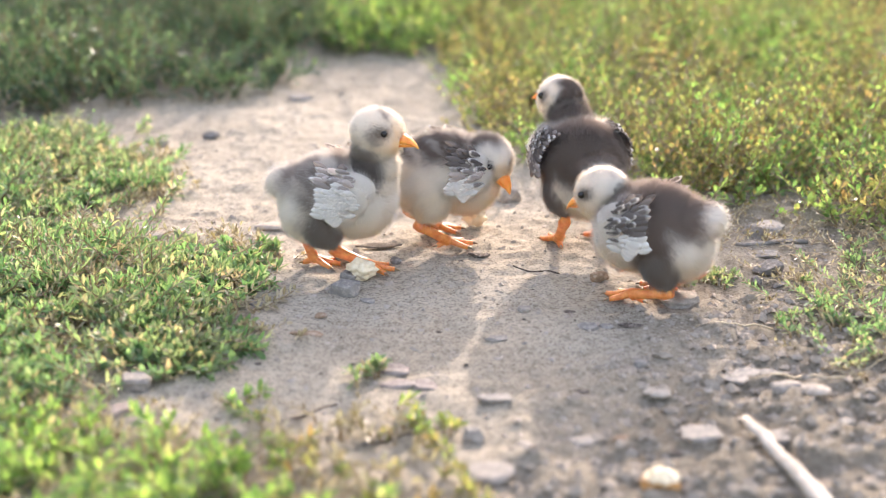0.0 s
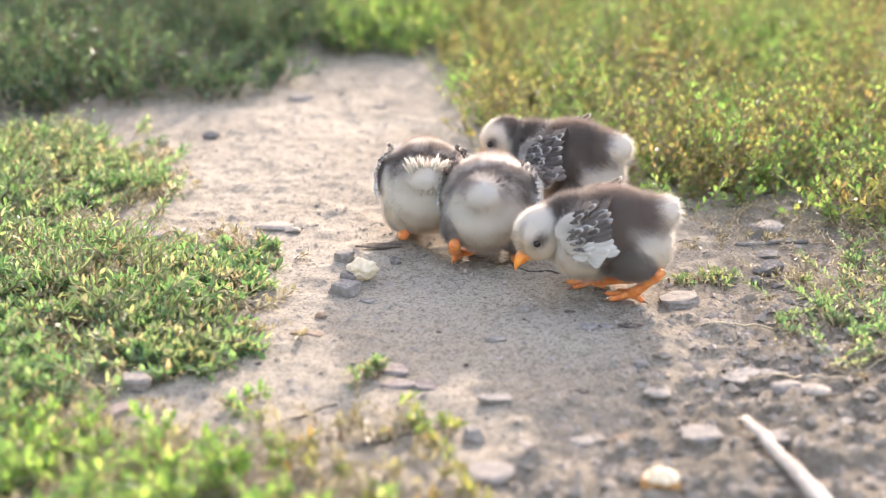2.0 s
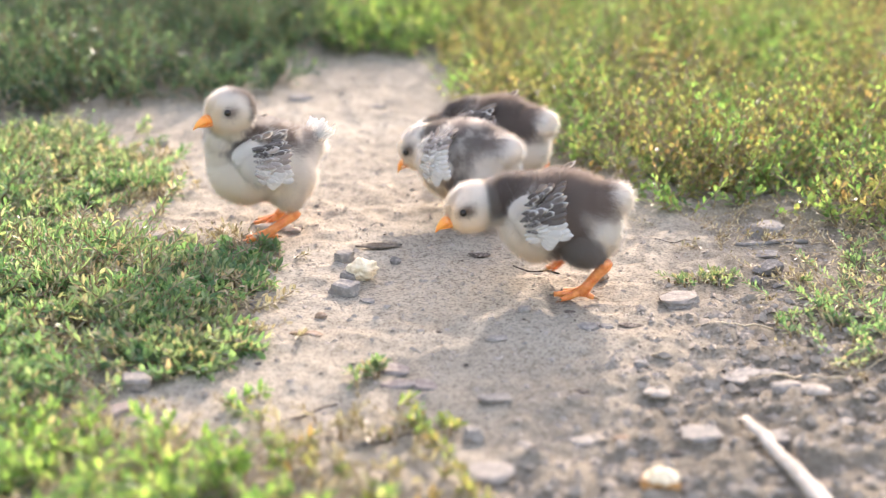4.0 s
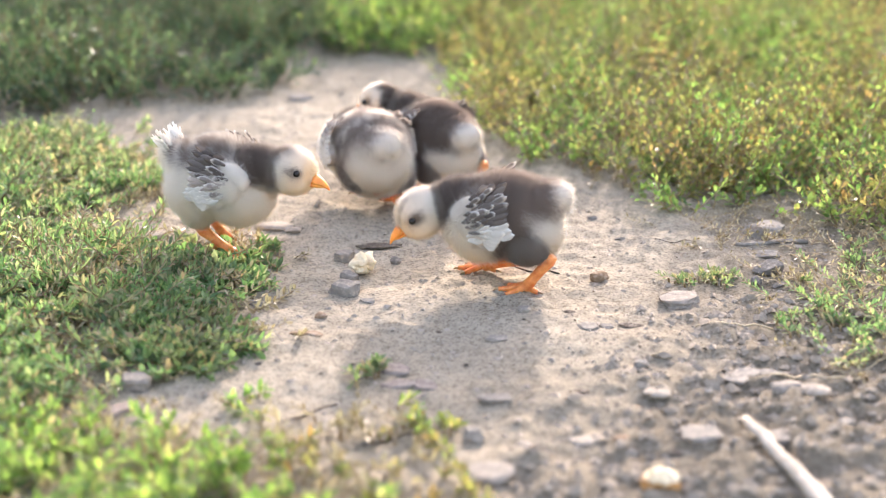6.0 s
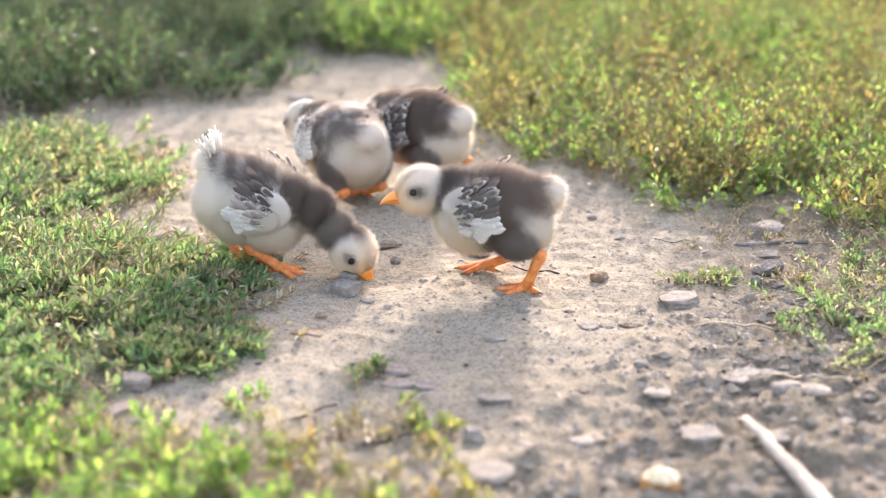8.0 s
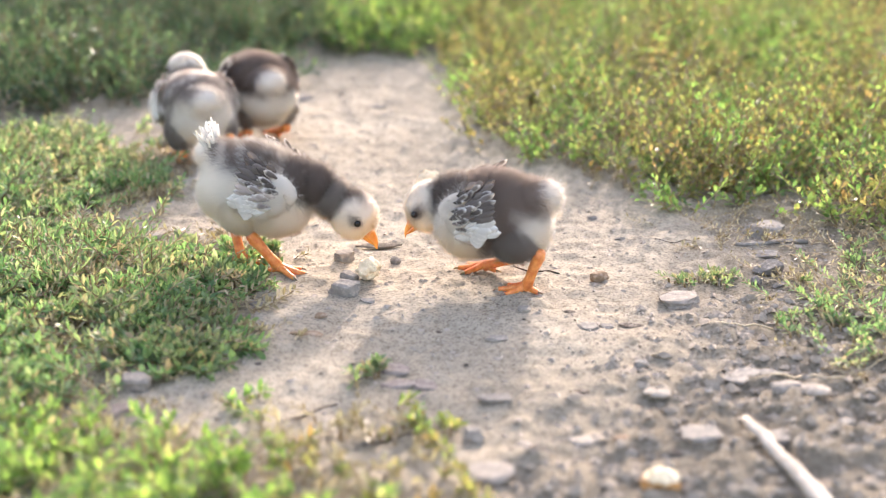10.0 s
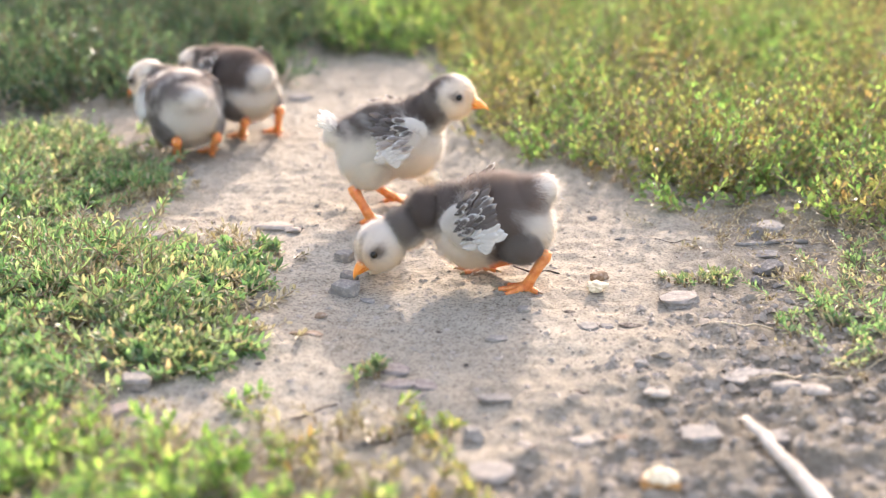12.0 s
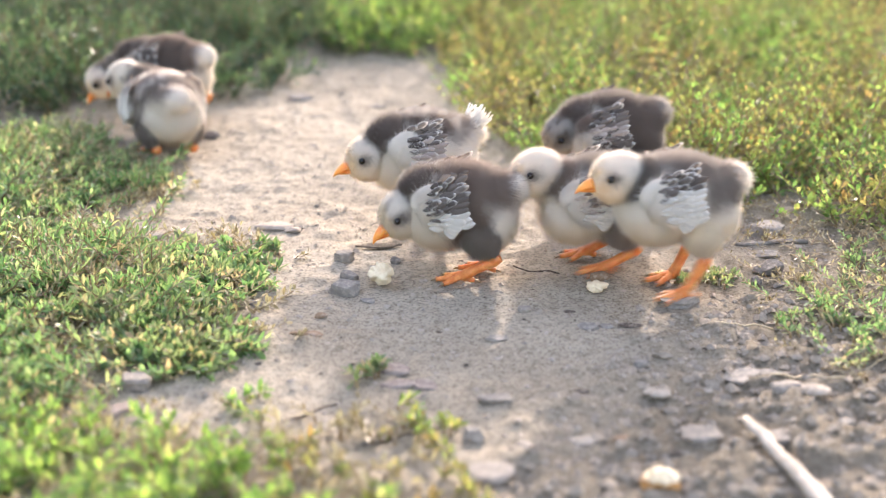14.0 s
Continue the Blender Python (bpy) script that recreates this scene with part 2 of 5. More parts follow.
def build_shade_block():
    bm = bmesh.new()
    bmesh.ops.create_cube(bm, size=1)
    bmesh.ops.scale(bm, vec=(7.0, 3.0, 1.74), verts=bm.verts)
    bmesh.ops.translate(bm, vec=(-2.78, 7.5, 0.87), verts=bm.verts)
    bmesh.ops.bevel(bm, geom=list(bm.edges), offset=0.02, segments=2, affect="EDGES")
    tagged(part("shade_block", bm, PLASTER, None), "plain unseen block added to shade the far weeds", "wall", kind="structure")


build_ground()
build_shade_block()


# ---- chicks ----
WHITE, CREAM, DARK, GREY, BROWN = (np.array(c) for c in ((0.985, 0.93, 0.845), (0.98, 0.885, 0.73), (0.210, 0.165, 0.138), (0.375, 0.320, 0.280), (0.21, 0.155, 0.115)))

SLATE = np.array((0.150, 0.128, 0.114))


def blend(a, b, k):
    return a * (1 - k[:, None]) + b * k[:, None]


def blotch(p, scale, seed):
    """Uneven patches over points, from 0 to 1."""
    return 0.5 * value_noise(p[:, 0] + 0.7 * p[:, 1], p[:, 2] - 0.4 * p[:, 1], scale, seed) + 0.5 * value_noise(p[:, 1] + 3.0, p[:, 0] + p[:, 2], scale * 1.7, seed + 1)


def hull(balls, d):
    """Distance from the first ball's centre, along each direction, to the soft union of the ellipsoids."""
    c0 = np.array(balls[0][0])
    reach = []
    for c, r in balls:
        o, w = (c0 - np.array(c)) / np.array(r), d / np.array(r)
        a, b, k = (w * w).sum(1), (w * o).sum(1), (o * o).sum() - 1
        disc = b * b - a * k
        reach.append(np.where(disc > 0, np.maximum(0, (-b + np.sqrt(np.maximum(disc, 0))) / a), 0))
    reach = np.array(reach)
    top = reach.max(0)
    w = np.exp((reach - top) / (0.07 * top))
    return (reach * w).sum(0) / w.sum(0)


def fluff(balls, paint, count, length, comb, seed, width=0.00014):
    """Downy skin: one soft form round the ellipsoids (centre, radii) with many fine tapered barbs. Returns verts, tris, colours, normals."""
    rng = np.random.default_rng(seed)
    c0 = np.array(balls[0][0])

    def skin(d):
        return c0 + d * hull(balls, d)[:, None]

    def outward(d):
        a = np.cross(d, [0.31, 0.52, 0.79])
        a /= np.linalg.norm(a, axis=1)[:, None]
        b = np.cross(d, a)
        go = lambda v: skin(v / np.linalg.norm(v, axis=1)[:, None])
        n = np.cross(go(d + 0.03 * a) - go(d - 0.03 * a), go(d + 0.03 * b) - go(d - 0.03 * b))
        return n / np.linalg.norm(n, axis=1)[:, None]

    nu, nv = 56, 34
    u, v = np.meshgrid(np.arange(nu) * math.tau / nu, np.linspace(0.02, math.pi - 0.02, nv))
    d = np.stack([np.sin(v) * np.cos(u), np.sin(v) * np.sin(u), np.cos(v)], -1).reshape(-1, 3)
    p = c0 + (skin(d) - c0) * 0.97
    k = np.arange(nu * nv).reshape(nv, nu)
    q = np.roll(k, -1, 1)
    t = np.vstack([np.stack([k[:-1].ravel(), k[1:].ravel(), q[1:].ravel()], 1), np.stack([k[:-1].ravel(), q[1:].ravel(), q[:-1].ravel()], 1)])
    n0 = outward(d)
    d = rng.normal(size=(count, 3))
    d /= np.linalg.norm(d, axis=1)[:, None]
    out = outward(d)
    root = c0 + (skin(d) - c0) * 0.95
    tuft = np.stack([value_noise(root[:, 0] + 9 * j, root[:, 1] + root[:, 2] * 1.3, 140, seed + j) - 0.5 for j in range(3)], 1)
    lie = np.array(comb) + np.array([0, 0, -0.25])
    lie = lie - out * (out @ lie)[:, None]
    way = out * 0.62 + lie * 0.85 + tuft * 0.30 + rng.normal(size=(count, 3)) * 0.19
    stray = rng.random(count) < 0.22
    way[stray] += out[stray] * 0.8
    way /= np.linalg.norm(way, axis=1)[:, None]
    size = length * np.where(stray, 1.12, 1.0)[:, None] * rng.uniform(0.35, 1.3, count)[:, None]
    side = np.cross(way, out + 0.12 * rng.normal(size=(count, 3)))
    side *= width / np.linalg.norm(side, axis=1)[:, None]
    block = np.stack([root - side, root + side, root + way * size], 1).reshape(-1, 3)
    # barbs carry the colour from a little way off, so that the markings run softly into one another
    tint = np.repeat(paint(root + rng.normal(size=(count, 3)) * 0.0016), 3, 0)
    norms = np.vstack([n0, np.repeat(out + 0.12 * way + 0.07 * rng.normal(size=(count, 3)), 3, 0)])
    tris = np.vstack([t, len(p) + np.arange(3 * count).reshape(count, 3)])
    return np.vstack([p, block]), tris, np.clip(np.vstack([paint(p), tint]), 0, 1), norms / np.linalg.norm(norms, axis=1)[:, None]


def downy(name, parent, balls, paint, count, length, comb, seed, label=""):
    v, t, c, nm = fluff(balls, paint, count, length, comb, seed)
    ob = new(name, tri_mesh(name, v, t, [DOWN], colours=c, normals=nm))
    ob.parent = parent
    return tagged(ob, label)


def vanes(feathers, seed):
    """Feather vanes: each (root, way, normal, length, width, colour at root, at tip) is a cupped blade with a ragged rounded end."""
    rng = np.random.default_rng(seed)
    verts, tris, cols = [], [], []
    rows, across = 9, 5
    for root, way, normal, length, width, ca, cb in feathers:
        way, normal = Vector(way).normalized(), Vector(normal).normalized()
        side = way.cross(normal).normalized()
        normal = side.cross(way)
        base = len(verts)
        edge = rng.uniform(0.72, 0.9)
        for i in range(rows):
            s = i / (rows - 1)
            w = width * 0.5 * min(1.0, 0.4 + 1.3 * s) * math.sqrt(max(0.03, 1 - max(0.0, (s - 0.55) / 0.45) ** 2))
            for j in range(across):
                a = j / (across - 1) * 2 - 1
                ragged = rng.uniform(-0.025, 0.025) * length if i >= rows - 2 else 0
                p = Vector(root) + way * (length * s + ragged - abs(a) * length * 0.06 * s) + side * w * a + normal * (0.0012 * (1 - a * a) - 0.004 * s * s * length / 0.03 + rng.uniform(-1, 1) * 0.0003)
                verts.append(p)
                k = min(1, max(0, (s - 0.80) / 0.14 + rng.uniform(-0.15, 0.15)))
                k = max(k, 0.75 * max(0.0, abs(a) - edge) / (1 - edge))
                cols.append(np.array(ca) * (1 - k) + np.array(cb) * k)
        for i in range(rows - 1):
            for j in range(across - 1):
                q = base + i * across + j
                tris += [(q, q + 1, q + across + 1), (q, q + across + 1, q + across)]
    return np.array([tuple(v) for v in verts]), np.array(tris), np.array(cols)


def body_paint(look_):
    """A dark saddle, a dark flank stripe running down to the thigh and a dark rear band over white down."""
    def paint(p):
        x, y, z = p.T
        n = blotch(p, 70, look_["seed"]) - 0.5 + 0.6 * (blotch(p, 240, look_["seed"] + 2) - 0.5)
        pale = blend(CREAM, WHITE, step(-0.026, -0.002, z + 0.006 * n))
        tone = blend(look_["back"], look_["back"] * 0.7 + GREY * 0.2, step(0.3, 0.7, n + 0.5))
        low = look_["low"] + 0.3 * np.maximum(0, x - 0.004)
        saddle = step(low - 0.005, low + 0.007, z + 0.014 * n) * np.maximum(step(0.022, 0.010, x + 0.012 * n), step(0.019, 0.026, z))
        stripe = step(0.006, -0.001, x + 0.012 * n + 0.25 * z) * step(-0.023, -0.014, x + 0.012 * n + 0.15 * z) * step(look_["foot"] - 0.006, look_["foot"] + 0.004, z + 0.010 * n)
        rear = step(look_["hind"] - 0.006, look_["hind"] + 0.006, z + 0.010 * n) * step(0.0, -0.012, x)
        k = np.maximum(np.maximum(saddle, stripe * look_["stripe"]), rear)
        k *= 1 - look_["rear"] * step(-0.030, -0.040, x + 0.010 * n)
        c = blend(pale, tone, k)
        m = blotch(p, 150, look_["seed"] + 4) - 0.5
        return blend(c, look_["speck"], step(0.02, 0.14, m) * k * look_["specks"])
    return paint


def neck_paint(look_, place):
    def paint(p):
        x, y, z = p.T
        n = blotch(p, 110, look_["seed"] + 5) - 0.5
        k = step(-0.013, -0.005, z + 0.008 * n) * look_["collar"] * (1.0 if place < 2 else 0.85)
        if place == 2:
            k = k * step(0.012, 0.003, x + 0.004 * n)
        return blend(blend(CREAM, WHITE, np.full(len(p), 0.6)), look_["nape"], k)
    return paint


def head_paint(look_):
    def paint(p):
        x, y, z = p.T
        n = blotch(p, 190, look_["seed"] + 9) - 0.5
        c = blend(WHITE * look_["face"], CREAM, step(0.004, -0.010, z))
        d = np.sqrt((0.7 * (x - 0.006)) ** 2 + (np.abs(y) - 0.0125) ** 2 + (z - 0.0028) ** 2)
        c = blend(c, np.array((0.90, 0.72, 0.45)), 0.55 * step(0.008, 0.015, x + 0.01 * n))
        c = blend(c, BROWN, step(0.0085, 0.001, d + 0.012 * np.abs(n)) * look_["mask"])
        c = blend(c, BROWN * 0.7, 0.5 * step(0.0042, 0.0028, d))
        c = blend(c, look_["nape"], step(0.12, 0.3, n) * step(-0.2, 0.2, look_["freckle"] - 0.3 + n) * look_["freckle"])
        crown = step(0.004, 0.011, z + 0.006 * n) * step(0.004, -0.006, x) * step(0.010, 0.005, np.abs(y))
        hood = step(-0.004, -0.009, x + 0.006 * n) * step(-0.011, -0.004, z + 0.006 * n)
        return blend(c, look_["nape"], np.maximum(crown, hood * step(0.5, 0.9, np.full(len(x), look_["crown"]))) * look_["crown"])
    return paint


def vane_tones(tone, rng, fringe):
    """Colours of a feather's blade and of its pale fringe."""
    if tone == "white":
        return WHITE * rng.uniform(0.56, 0.68), WHITE * 0.76
    blade = SLATE * rng.uniform(0.55, 1.2) if tone == "dark" else SLATE * rng.uniform(1.2, 3.2)
    return blade, WHITE * rng.uniform(0.5, 0.85) if rng.random() < fringe else blade * 1.25


TRUNK = [((0.001, 0, 0.001), (0.0375, 0.0315, 0.0290)), ((0.019, 0, -0.005), (0.0255, 0.0280, 0.0265)), ((-0.014, 0, -0.007), (0.0250, 0.0290, 0.0255)), ((-0.0245, 0, 0.0080), (0.0165, 0.0205, 0.0165)), ((-0.0350, 0, 0.0125), (0.0130, 0.0140, 0.0115))]


def flank(x, z):
    """Half width of the trunk at a height, never under a wing's resting width."""
    best = 0.013
    for (cx, _, cz), (a, b, c) in TRUNK:
        q = 1 - ((x - cx) / a) ** 2 - ((z - cz) / c) ** 2
        if q > 0:
            best = max(best, b * math.sqrt(q))
    return best


def build_wing(body, look_, side, s):
    """A folded half-grown wing: downy arm below, rows of scalloped coverts above and behind it, short quills over the back."""
    rng = np.random.default_rng(look_["seed"] * 7 + (side > 0))
    fe = []

    def feather(x, z, lift, way, size, width, tone, fringe):
        y = flank(x, z) + lift
        slope = (flank(x - 0.004, z) - flank(x, z)) / 0.004
        normal = (0.15, side, 0.25 + 12 * max(0.0, z - 0.006))
        fe.append(((x, side * y, z), (way[0], side * (way[1] + 0.8 * slope), way[2]), normal, size, width, *vane_tones(tone, rng, fringe)))

    tone_at = lambda u: look_["wing"][0 if u < 0.42 else 1 if u < 0.78 else 2]
    tilt = look_["tilt"]
    for k in range(11):     # broad quills that overlap along the rear edge
        u = k / 10
        feather(0.004 + 0.004 * math.sin(math.pi * u), 0.024 - 0.027 * u, 0.0030 + 0.0010 * u, (-0.9, 0.10 - 0.06 * u, 0.42 + tilt - 0.62 * u + rng.normal(0, 0.04)), (0.0175 - 0.004 * u) * (0.7 if u < 0.25 else 1.0) + rng.uniform(-0.001, 0.001), 0.0040 + 0.0026 * u, tone_at(u), look_["fringe"])
    for row in range(4):    # scalloped coverts, shorter towards the arm
        for k in range(10):
            u = min(1.0, max(0.0, (k + 0.5 * (row % 2)) / 9.5 + rng.normal(0, 0.02)))
            x = 0.006 + 0.006 * tilt + 0.0040 * row + 0.003 * math.sin(math.pi * u) + rng.normal(0, 0.0012)
            z = 0.0235 - 0.026 * u - 0.0008 * row + rng.normal(0, 0.0009)
            feather(x, z, 0.0040 + 0.0007 * row + rng.uniform(0, 0.0005), (-0.9, 0.08 + rng.normal(0, 0.03), 0.34 + tilt - 0.55 * u + rng.normal(0, 0.15)), rng.uniform(0.0070, 0.0115), rng.uniform(0.0034, 0.0054), tone_at(u + rng.normal(0, 0.07)), look_["fringe"])
    for k in range(4):      # the rounded white lobe at the lower tip
        u = k / 3
        feather(0.007 + 0.004 * u, 0.000 - 0.007 * u, 0.0048 + 0.0004 * u, (-0.95, 0.02, -0.02 - 0.16 * u + rng.normal(0, 0.02)), 0.0112 - 0.0015 * u, 0.0088, look_["wing"][2], 0.6)
    v1, t1, c1 = vanes(fe, look_["seed"] + 31)

    def paint(p):
        n = blotch(p, 90, look_["seed"] + 3) - 0.5
        return blend(np.tile(WHITE * 0.97, (len(p), 1)), look_["back"], step(0.006, 0.014, p[:, 2] + 0.016 * n) * look_["shoulder"])

    arm = []
    pads = [(0.0165, 0.003, 0.0130), (0.0235, 0.009, 0.0110), (0.0200, 0.012, 0.0105), (0.0115, -0.004, 0.0095)]
    if look_["wing"][1] == "white":     # pale wings are downy nearly to the tip
        pads += [(0.0070, -0.001, 0.0100), (0.0010, 0.001, 0.0085), (0.0080, 0.006, 0.0085)]
    for x, z, r in pads:
        arm.append(((x, side * (flank(x, z) - 0.0022), z), (r, 0.0066, r * 0.95)))
    v0, t0, c0, n0 = fluff(arm, paint, 8000, 0.0052, (-1.0, 0, -0.2), look_["seed"] + 17)
    n1 = np.zeros_like(v1)
    face = np.cross(v1[t1[:, 1]] - v1[t1[:, 0]], v1[t1[:, 2]] - v1[t1[:, 0]])
    for corner in range(3):
        np.add.at(n1, t1[:, corner], face)
    n1 /= np.linalg.norm(n1, axis=1)[:, None] + 1e-12
    kinds = np.concatenate([np.zeros(len(t0)), np.ones(len(t1))])
    wing = new("wing", tri_mesh("wing", np.vstack([v0, v1]) * s, np.vstack([t0, t1 + len(v0)]), [DOWN, FEATHER], kinds, np.vstack([c0, c1]), normals=np.vstack([n0, n1])))
    wing.parent = body
    return tagged(wing, look_["wing_label"])


def build_tail(body, look_, s):
    rng = np.random.default_rng(look_["seed"] + 77)
    fe = []
    for k in range(64):
        a = rng.uniform(-0.8, 0.8)
        fe.append(((-0.037 + rng.uniform(-0.004, 0.004), a * 0.014, 0.017 + rng.uniform(-0.003, 0.004)), (-0.45 + rng.uniform(-0.4, 0.3), a * 0.8, 0.95 + rng.uniform(-0.35, 0.3)), (0.9, a, 0.4), rng.uniform(0.006, 0.0150), 0.0015, WHITE * 0.8, WHITE * 0.95))
    v, t, c = vanes(fe, look_["seed"])
    ob = new("tail", tri_mesh("tail", v * s, t, [FEATHER], colours=c))
    ob.parent = body
    return tagged(ob, "tuft of frayed white tail quills")


def beak_bm(lower, s):
    """One mandible, tapering and hooked at the end."""
    bm = bmesh.new()
    rings = []
    for k in range(7):
        f = k / 6
        x = 0.0135 + f * (0.0100 if not lower else 0.0078)
        w = 0.0048 * (1 - f) ** 0.75 + 0.0003
        h = 0.0042 * (1 - f) ** 0.7 + 0.0004
        z = -0.0025 - (0.0022 * f * f * f if not lower else 0.0006 + 0.0004 * f)
        ring = []
        for j in range(9):
            a = math.pi * j / 8
            ring.append(bm.verts.new(Vector((x, w * math.cos(a), z + (h if not lower else -0.55 * h) * math.sin(a))) * s))
        rings.append(ring)
    for r, q in zip(rings, rings[1:]):
        for j in range(8):
            bm.faces.new((r[j], r[j + 1], q[j + 1], q[j]))
        bm.faces.new((r[8], r[0], q[0], q[8]))
    bm.faces.new(rings[0])
    bm.faces.new(rings[-1])
    bmesh.ops.recalc_face_normals(bm, faces=bm.faces)
    return smooth(bm)


def toe_bm(ang, size, s):
    """A knuckled toe with its claw."""
    bm = bmesh.new()
    a = radians(ang)
    pts, rad = [], []
    for k in range(12):
        f = k / 11
        pts.append(Vector((math.cos(a) * size * f, math.sin(a) * size * f, 0.0042 * (1 - f) ** 1.5 + 0.0022)) * s)
        rad.append((0.0027 - 0.0012 * f + (0.0003 if k % 2 else 0)) * s)
    merge(bm, tube(pts, rad, 7))
    end = pts[-1]
    claw = tube([end, end + Vector((math.cos(a) * 0.0022, math.sin(a) * 0.0022, -0.0003)) * s, end + Vector((math.cos(a) * 0.0042, math.sin(a) * 0.0042, -0.0016)) * s], [0.0011 * s, 0.0008 * s, 0.0001], 6)
    for f in claw.faces:
        f.material_index = 1
    return merge(bm, claw)


def build_foot(chick, s):
    """The ball of the foot with three long toes forward and one back."""
    bm = bmesh.new()
    bmesh.ops.create_uvsphere(bm, u_segments=12, v_segments=8, radius=1.0)
    bmesh.ops.scale(bm, vec=Vector((0.0040, 0.0036, 0.0032)) * s, verts=bm.verts)
    bmesh.ops.translate(bm, vec=Vector((0.0004, 0, 0.0052)) * s, verts=bm.verts)
    foot = part("foot", smooth(bm), ORANGE, chick, "orange foot with three long toes")
    for ang, size in ((0, 0.0185), (34, 0.0155), (-34, 0.0155), (176, 0.0080)):
        part("toe", toe_bm(ang, size, s), [ORANGE, CLAW], foot)
    return foot


HIP = Vector((-0.008, 0.0195, -0.012))
THIGH, SHANK, ANKLE = 0.026, 0.027, 0.005


def build_chick(label, look_, s=1.0):
    chick = tagged(new("chick"), label, "chick", "chicks on the path")
    chick.empty_display_size = 0.02
    scale = lambda balls: [(tuple(s * c for c in a), tuple(s * c for c in b)) for a, b in balls]
    on = lambda paint: (lambda p: paint(p / s))
    seed = look_["seed"]
    rig = {"chick": chick, "s": s, "keys": []}
    body = rig["body"] = downy("body", chick, scale(TRUNK), on(body_paint(look_)), 62000, 0.0056 * s, (-0.75, 0, -0.28), seed)
    rig["necks"] = [downy("neck", chick, scale([((0, 0, 0), r)]), on(neck_paint(look_, k)), 9500, 0.0048 * s, (-0.75, 0, 0), seed + 20 + k) for k, r in enumerate(((0.0175, 0.0205, 0.0205), (0.0150, 0.0165, 0.0170), (0.0130, 0.0145, 0.0150)))]
    head = rig["head"] = downy("head", chick, [(tuple(1.12 * c * s for c in a), tuple(1.12 * c * s for c in b)) for a, b in (((0, 0, 0), (0.0162, 0.0138, 0.0142)), ((0.002, 0, -0.004), (0.0145, 0.0132, 0.0118)), ((0.0095, 0, -0.0025), (0.0082, 0.0088, 0.0084)))], lambda p: head_paint(look_)(p / (1.12 * s)), 18000, 0.0034 * s, (-0.8, 0, -0.1), seed + 40)
    beak = part("beak", beak_bm(False, 1.28 * s), BEAK, head, "orange upper beak")
    part("lower_beak", beak_bm(True, 1.28 * s), BEAK, beak)
    for side in (1, -1):
        bm = bmesh.new()
        bmesh.ops.create_uvsphere(bm, u_segments=14, v_segments=10, radius=0.0024 * s)
        bmesh.ops.translate(bm, vec=Vector((0.0076, side * 0.0134, 0.0032)) * s, verts=bm.verts)
        part("eye", smooth(bm), EYE_DARK, head, "shiny dark eye")
        build_wing(body, look_, side, s)
    if look_["tail"]:
        build_tail(body, look_, s)
    rig["legs"] = []
    thigh_paint = lambda p: blend(np.tile(look_["thigh"], (len(p), 1)), look_["thigh"] * 0.72 + WHITE * 0.12, step(0.4, 0.7, blotch(p, 120, seed + 2)))
    for side in (1, -1):
        thigh = downy("thigh", chick, scale([((0, 0, -0.006), (0.0140, 0.0118, 0.0165)), ((0, 0, -0.017), (0.0058, 0.0055, 0.0085))]), thigh_paint, 6500, 0.0040 * s, (0, 0, -0.8), seed + 60 + side)
        bm = tube([Vector((0, 0, 0.002)) * s, Vector((0, 0, -0.003)) * s, Vector((0, 0, -0.010)) * s, Vector((0, 0, -0.019)) * s, Vector((0, 0, -SHANK)) * s, Vector((0, 0, -SHANK - 0.0015)) * s], [r * s for r in (0.0034, 0.0046, 0.0036, 0.0034, 0.0042, 0.003)], 10)
        shank = part("shank", bm, ORANGE, chick, "scaly orange shank")
        foot = build_foot(chick, s)
        rig["legs"].append((side, thigh, shank, foot))
    return rig


def look_of(**change):
    base = dict(seed=1, tilt=0.25, back=DARK * 1.5, low=0.008, foot=-0.030, hind=0.002, stripe=1.0, rear=0.95, speck=WHITE * 0.8, specks=0.0, collar=1.0, nape=DARK * 0.95, face=1.0, mask=0.75, freckle=0.15, crown=0.1, wing=("dark", "dark", "white"), shoulder=0.6, thigh=GREY * 0.75, tail=False, fringe=0.3, wing_label="half-grown wing of dark quills with white tips")
    base.update(change)
    return base


chick_collared = build_chick("white-headed grey chick with a dark collar and black-and-white wings", look_of(seed=3, fringe=0.45, freckle=0.3, mask=1.0, shoulder=0.25), 1.0)
chick_greyish = build_chick("pale grey chick with white wing patches and a freckled face", look_of(seed=11, wing=("grey", "white", "white"), back=GREY * 1.1, speck=WHITE * 0.88, nape=GREY * 0.62, low=0.018, thigh=GREY * 0.8, freckle=0.7, mask=0.8, crown=0.0, shoulder=0.1, rear=0.9, specks=0.9, hind=0.012), 1.0)
chick_dark = build_chick("dark-backed chick with a pale face and grey wings", look_of(seed=23, wing=("dark", "dark", "grey"), fringe=0.35, back=DARK * 1.25, low=0.000, hind=0.000, freckle=0.2, crown=1.0, shoulder=0.7), 1.0)
chick_tufted = build_chick("piebald chick with a white tail tuft and a speckled back", look_of(seed=37, tilt=0.0, wing=("dark", "grey", "white"), fringe=0.55, speck=WHITE * 0.8, specks=0.75, crown=1.0, mask=0.45, freckle=0.1, tail=True, low=0.013, hind=0.015, stripe=0.0, shoulder=0.1, thigh=CREAM * 0.93, back=DARK * 1.1), 1.0)
chick_dusky = build_chick("dusky brown chick with a dark cheek", look_of(seed=41, wing=("dark", "grey", "dark"), back=DARK * 1.1, low=-0.018, hind=-0.02, face=0.6, mask=1.0, freckle=0.9, crown=1.0, rear=0.4, shoulder=1.0), 1.0)
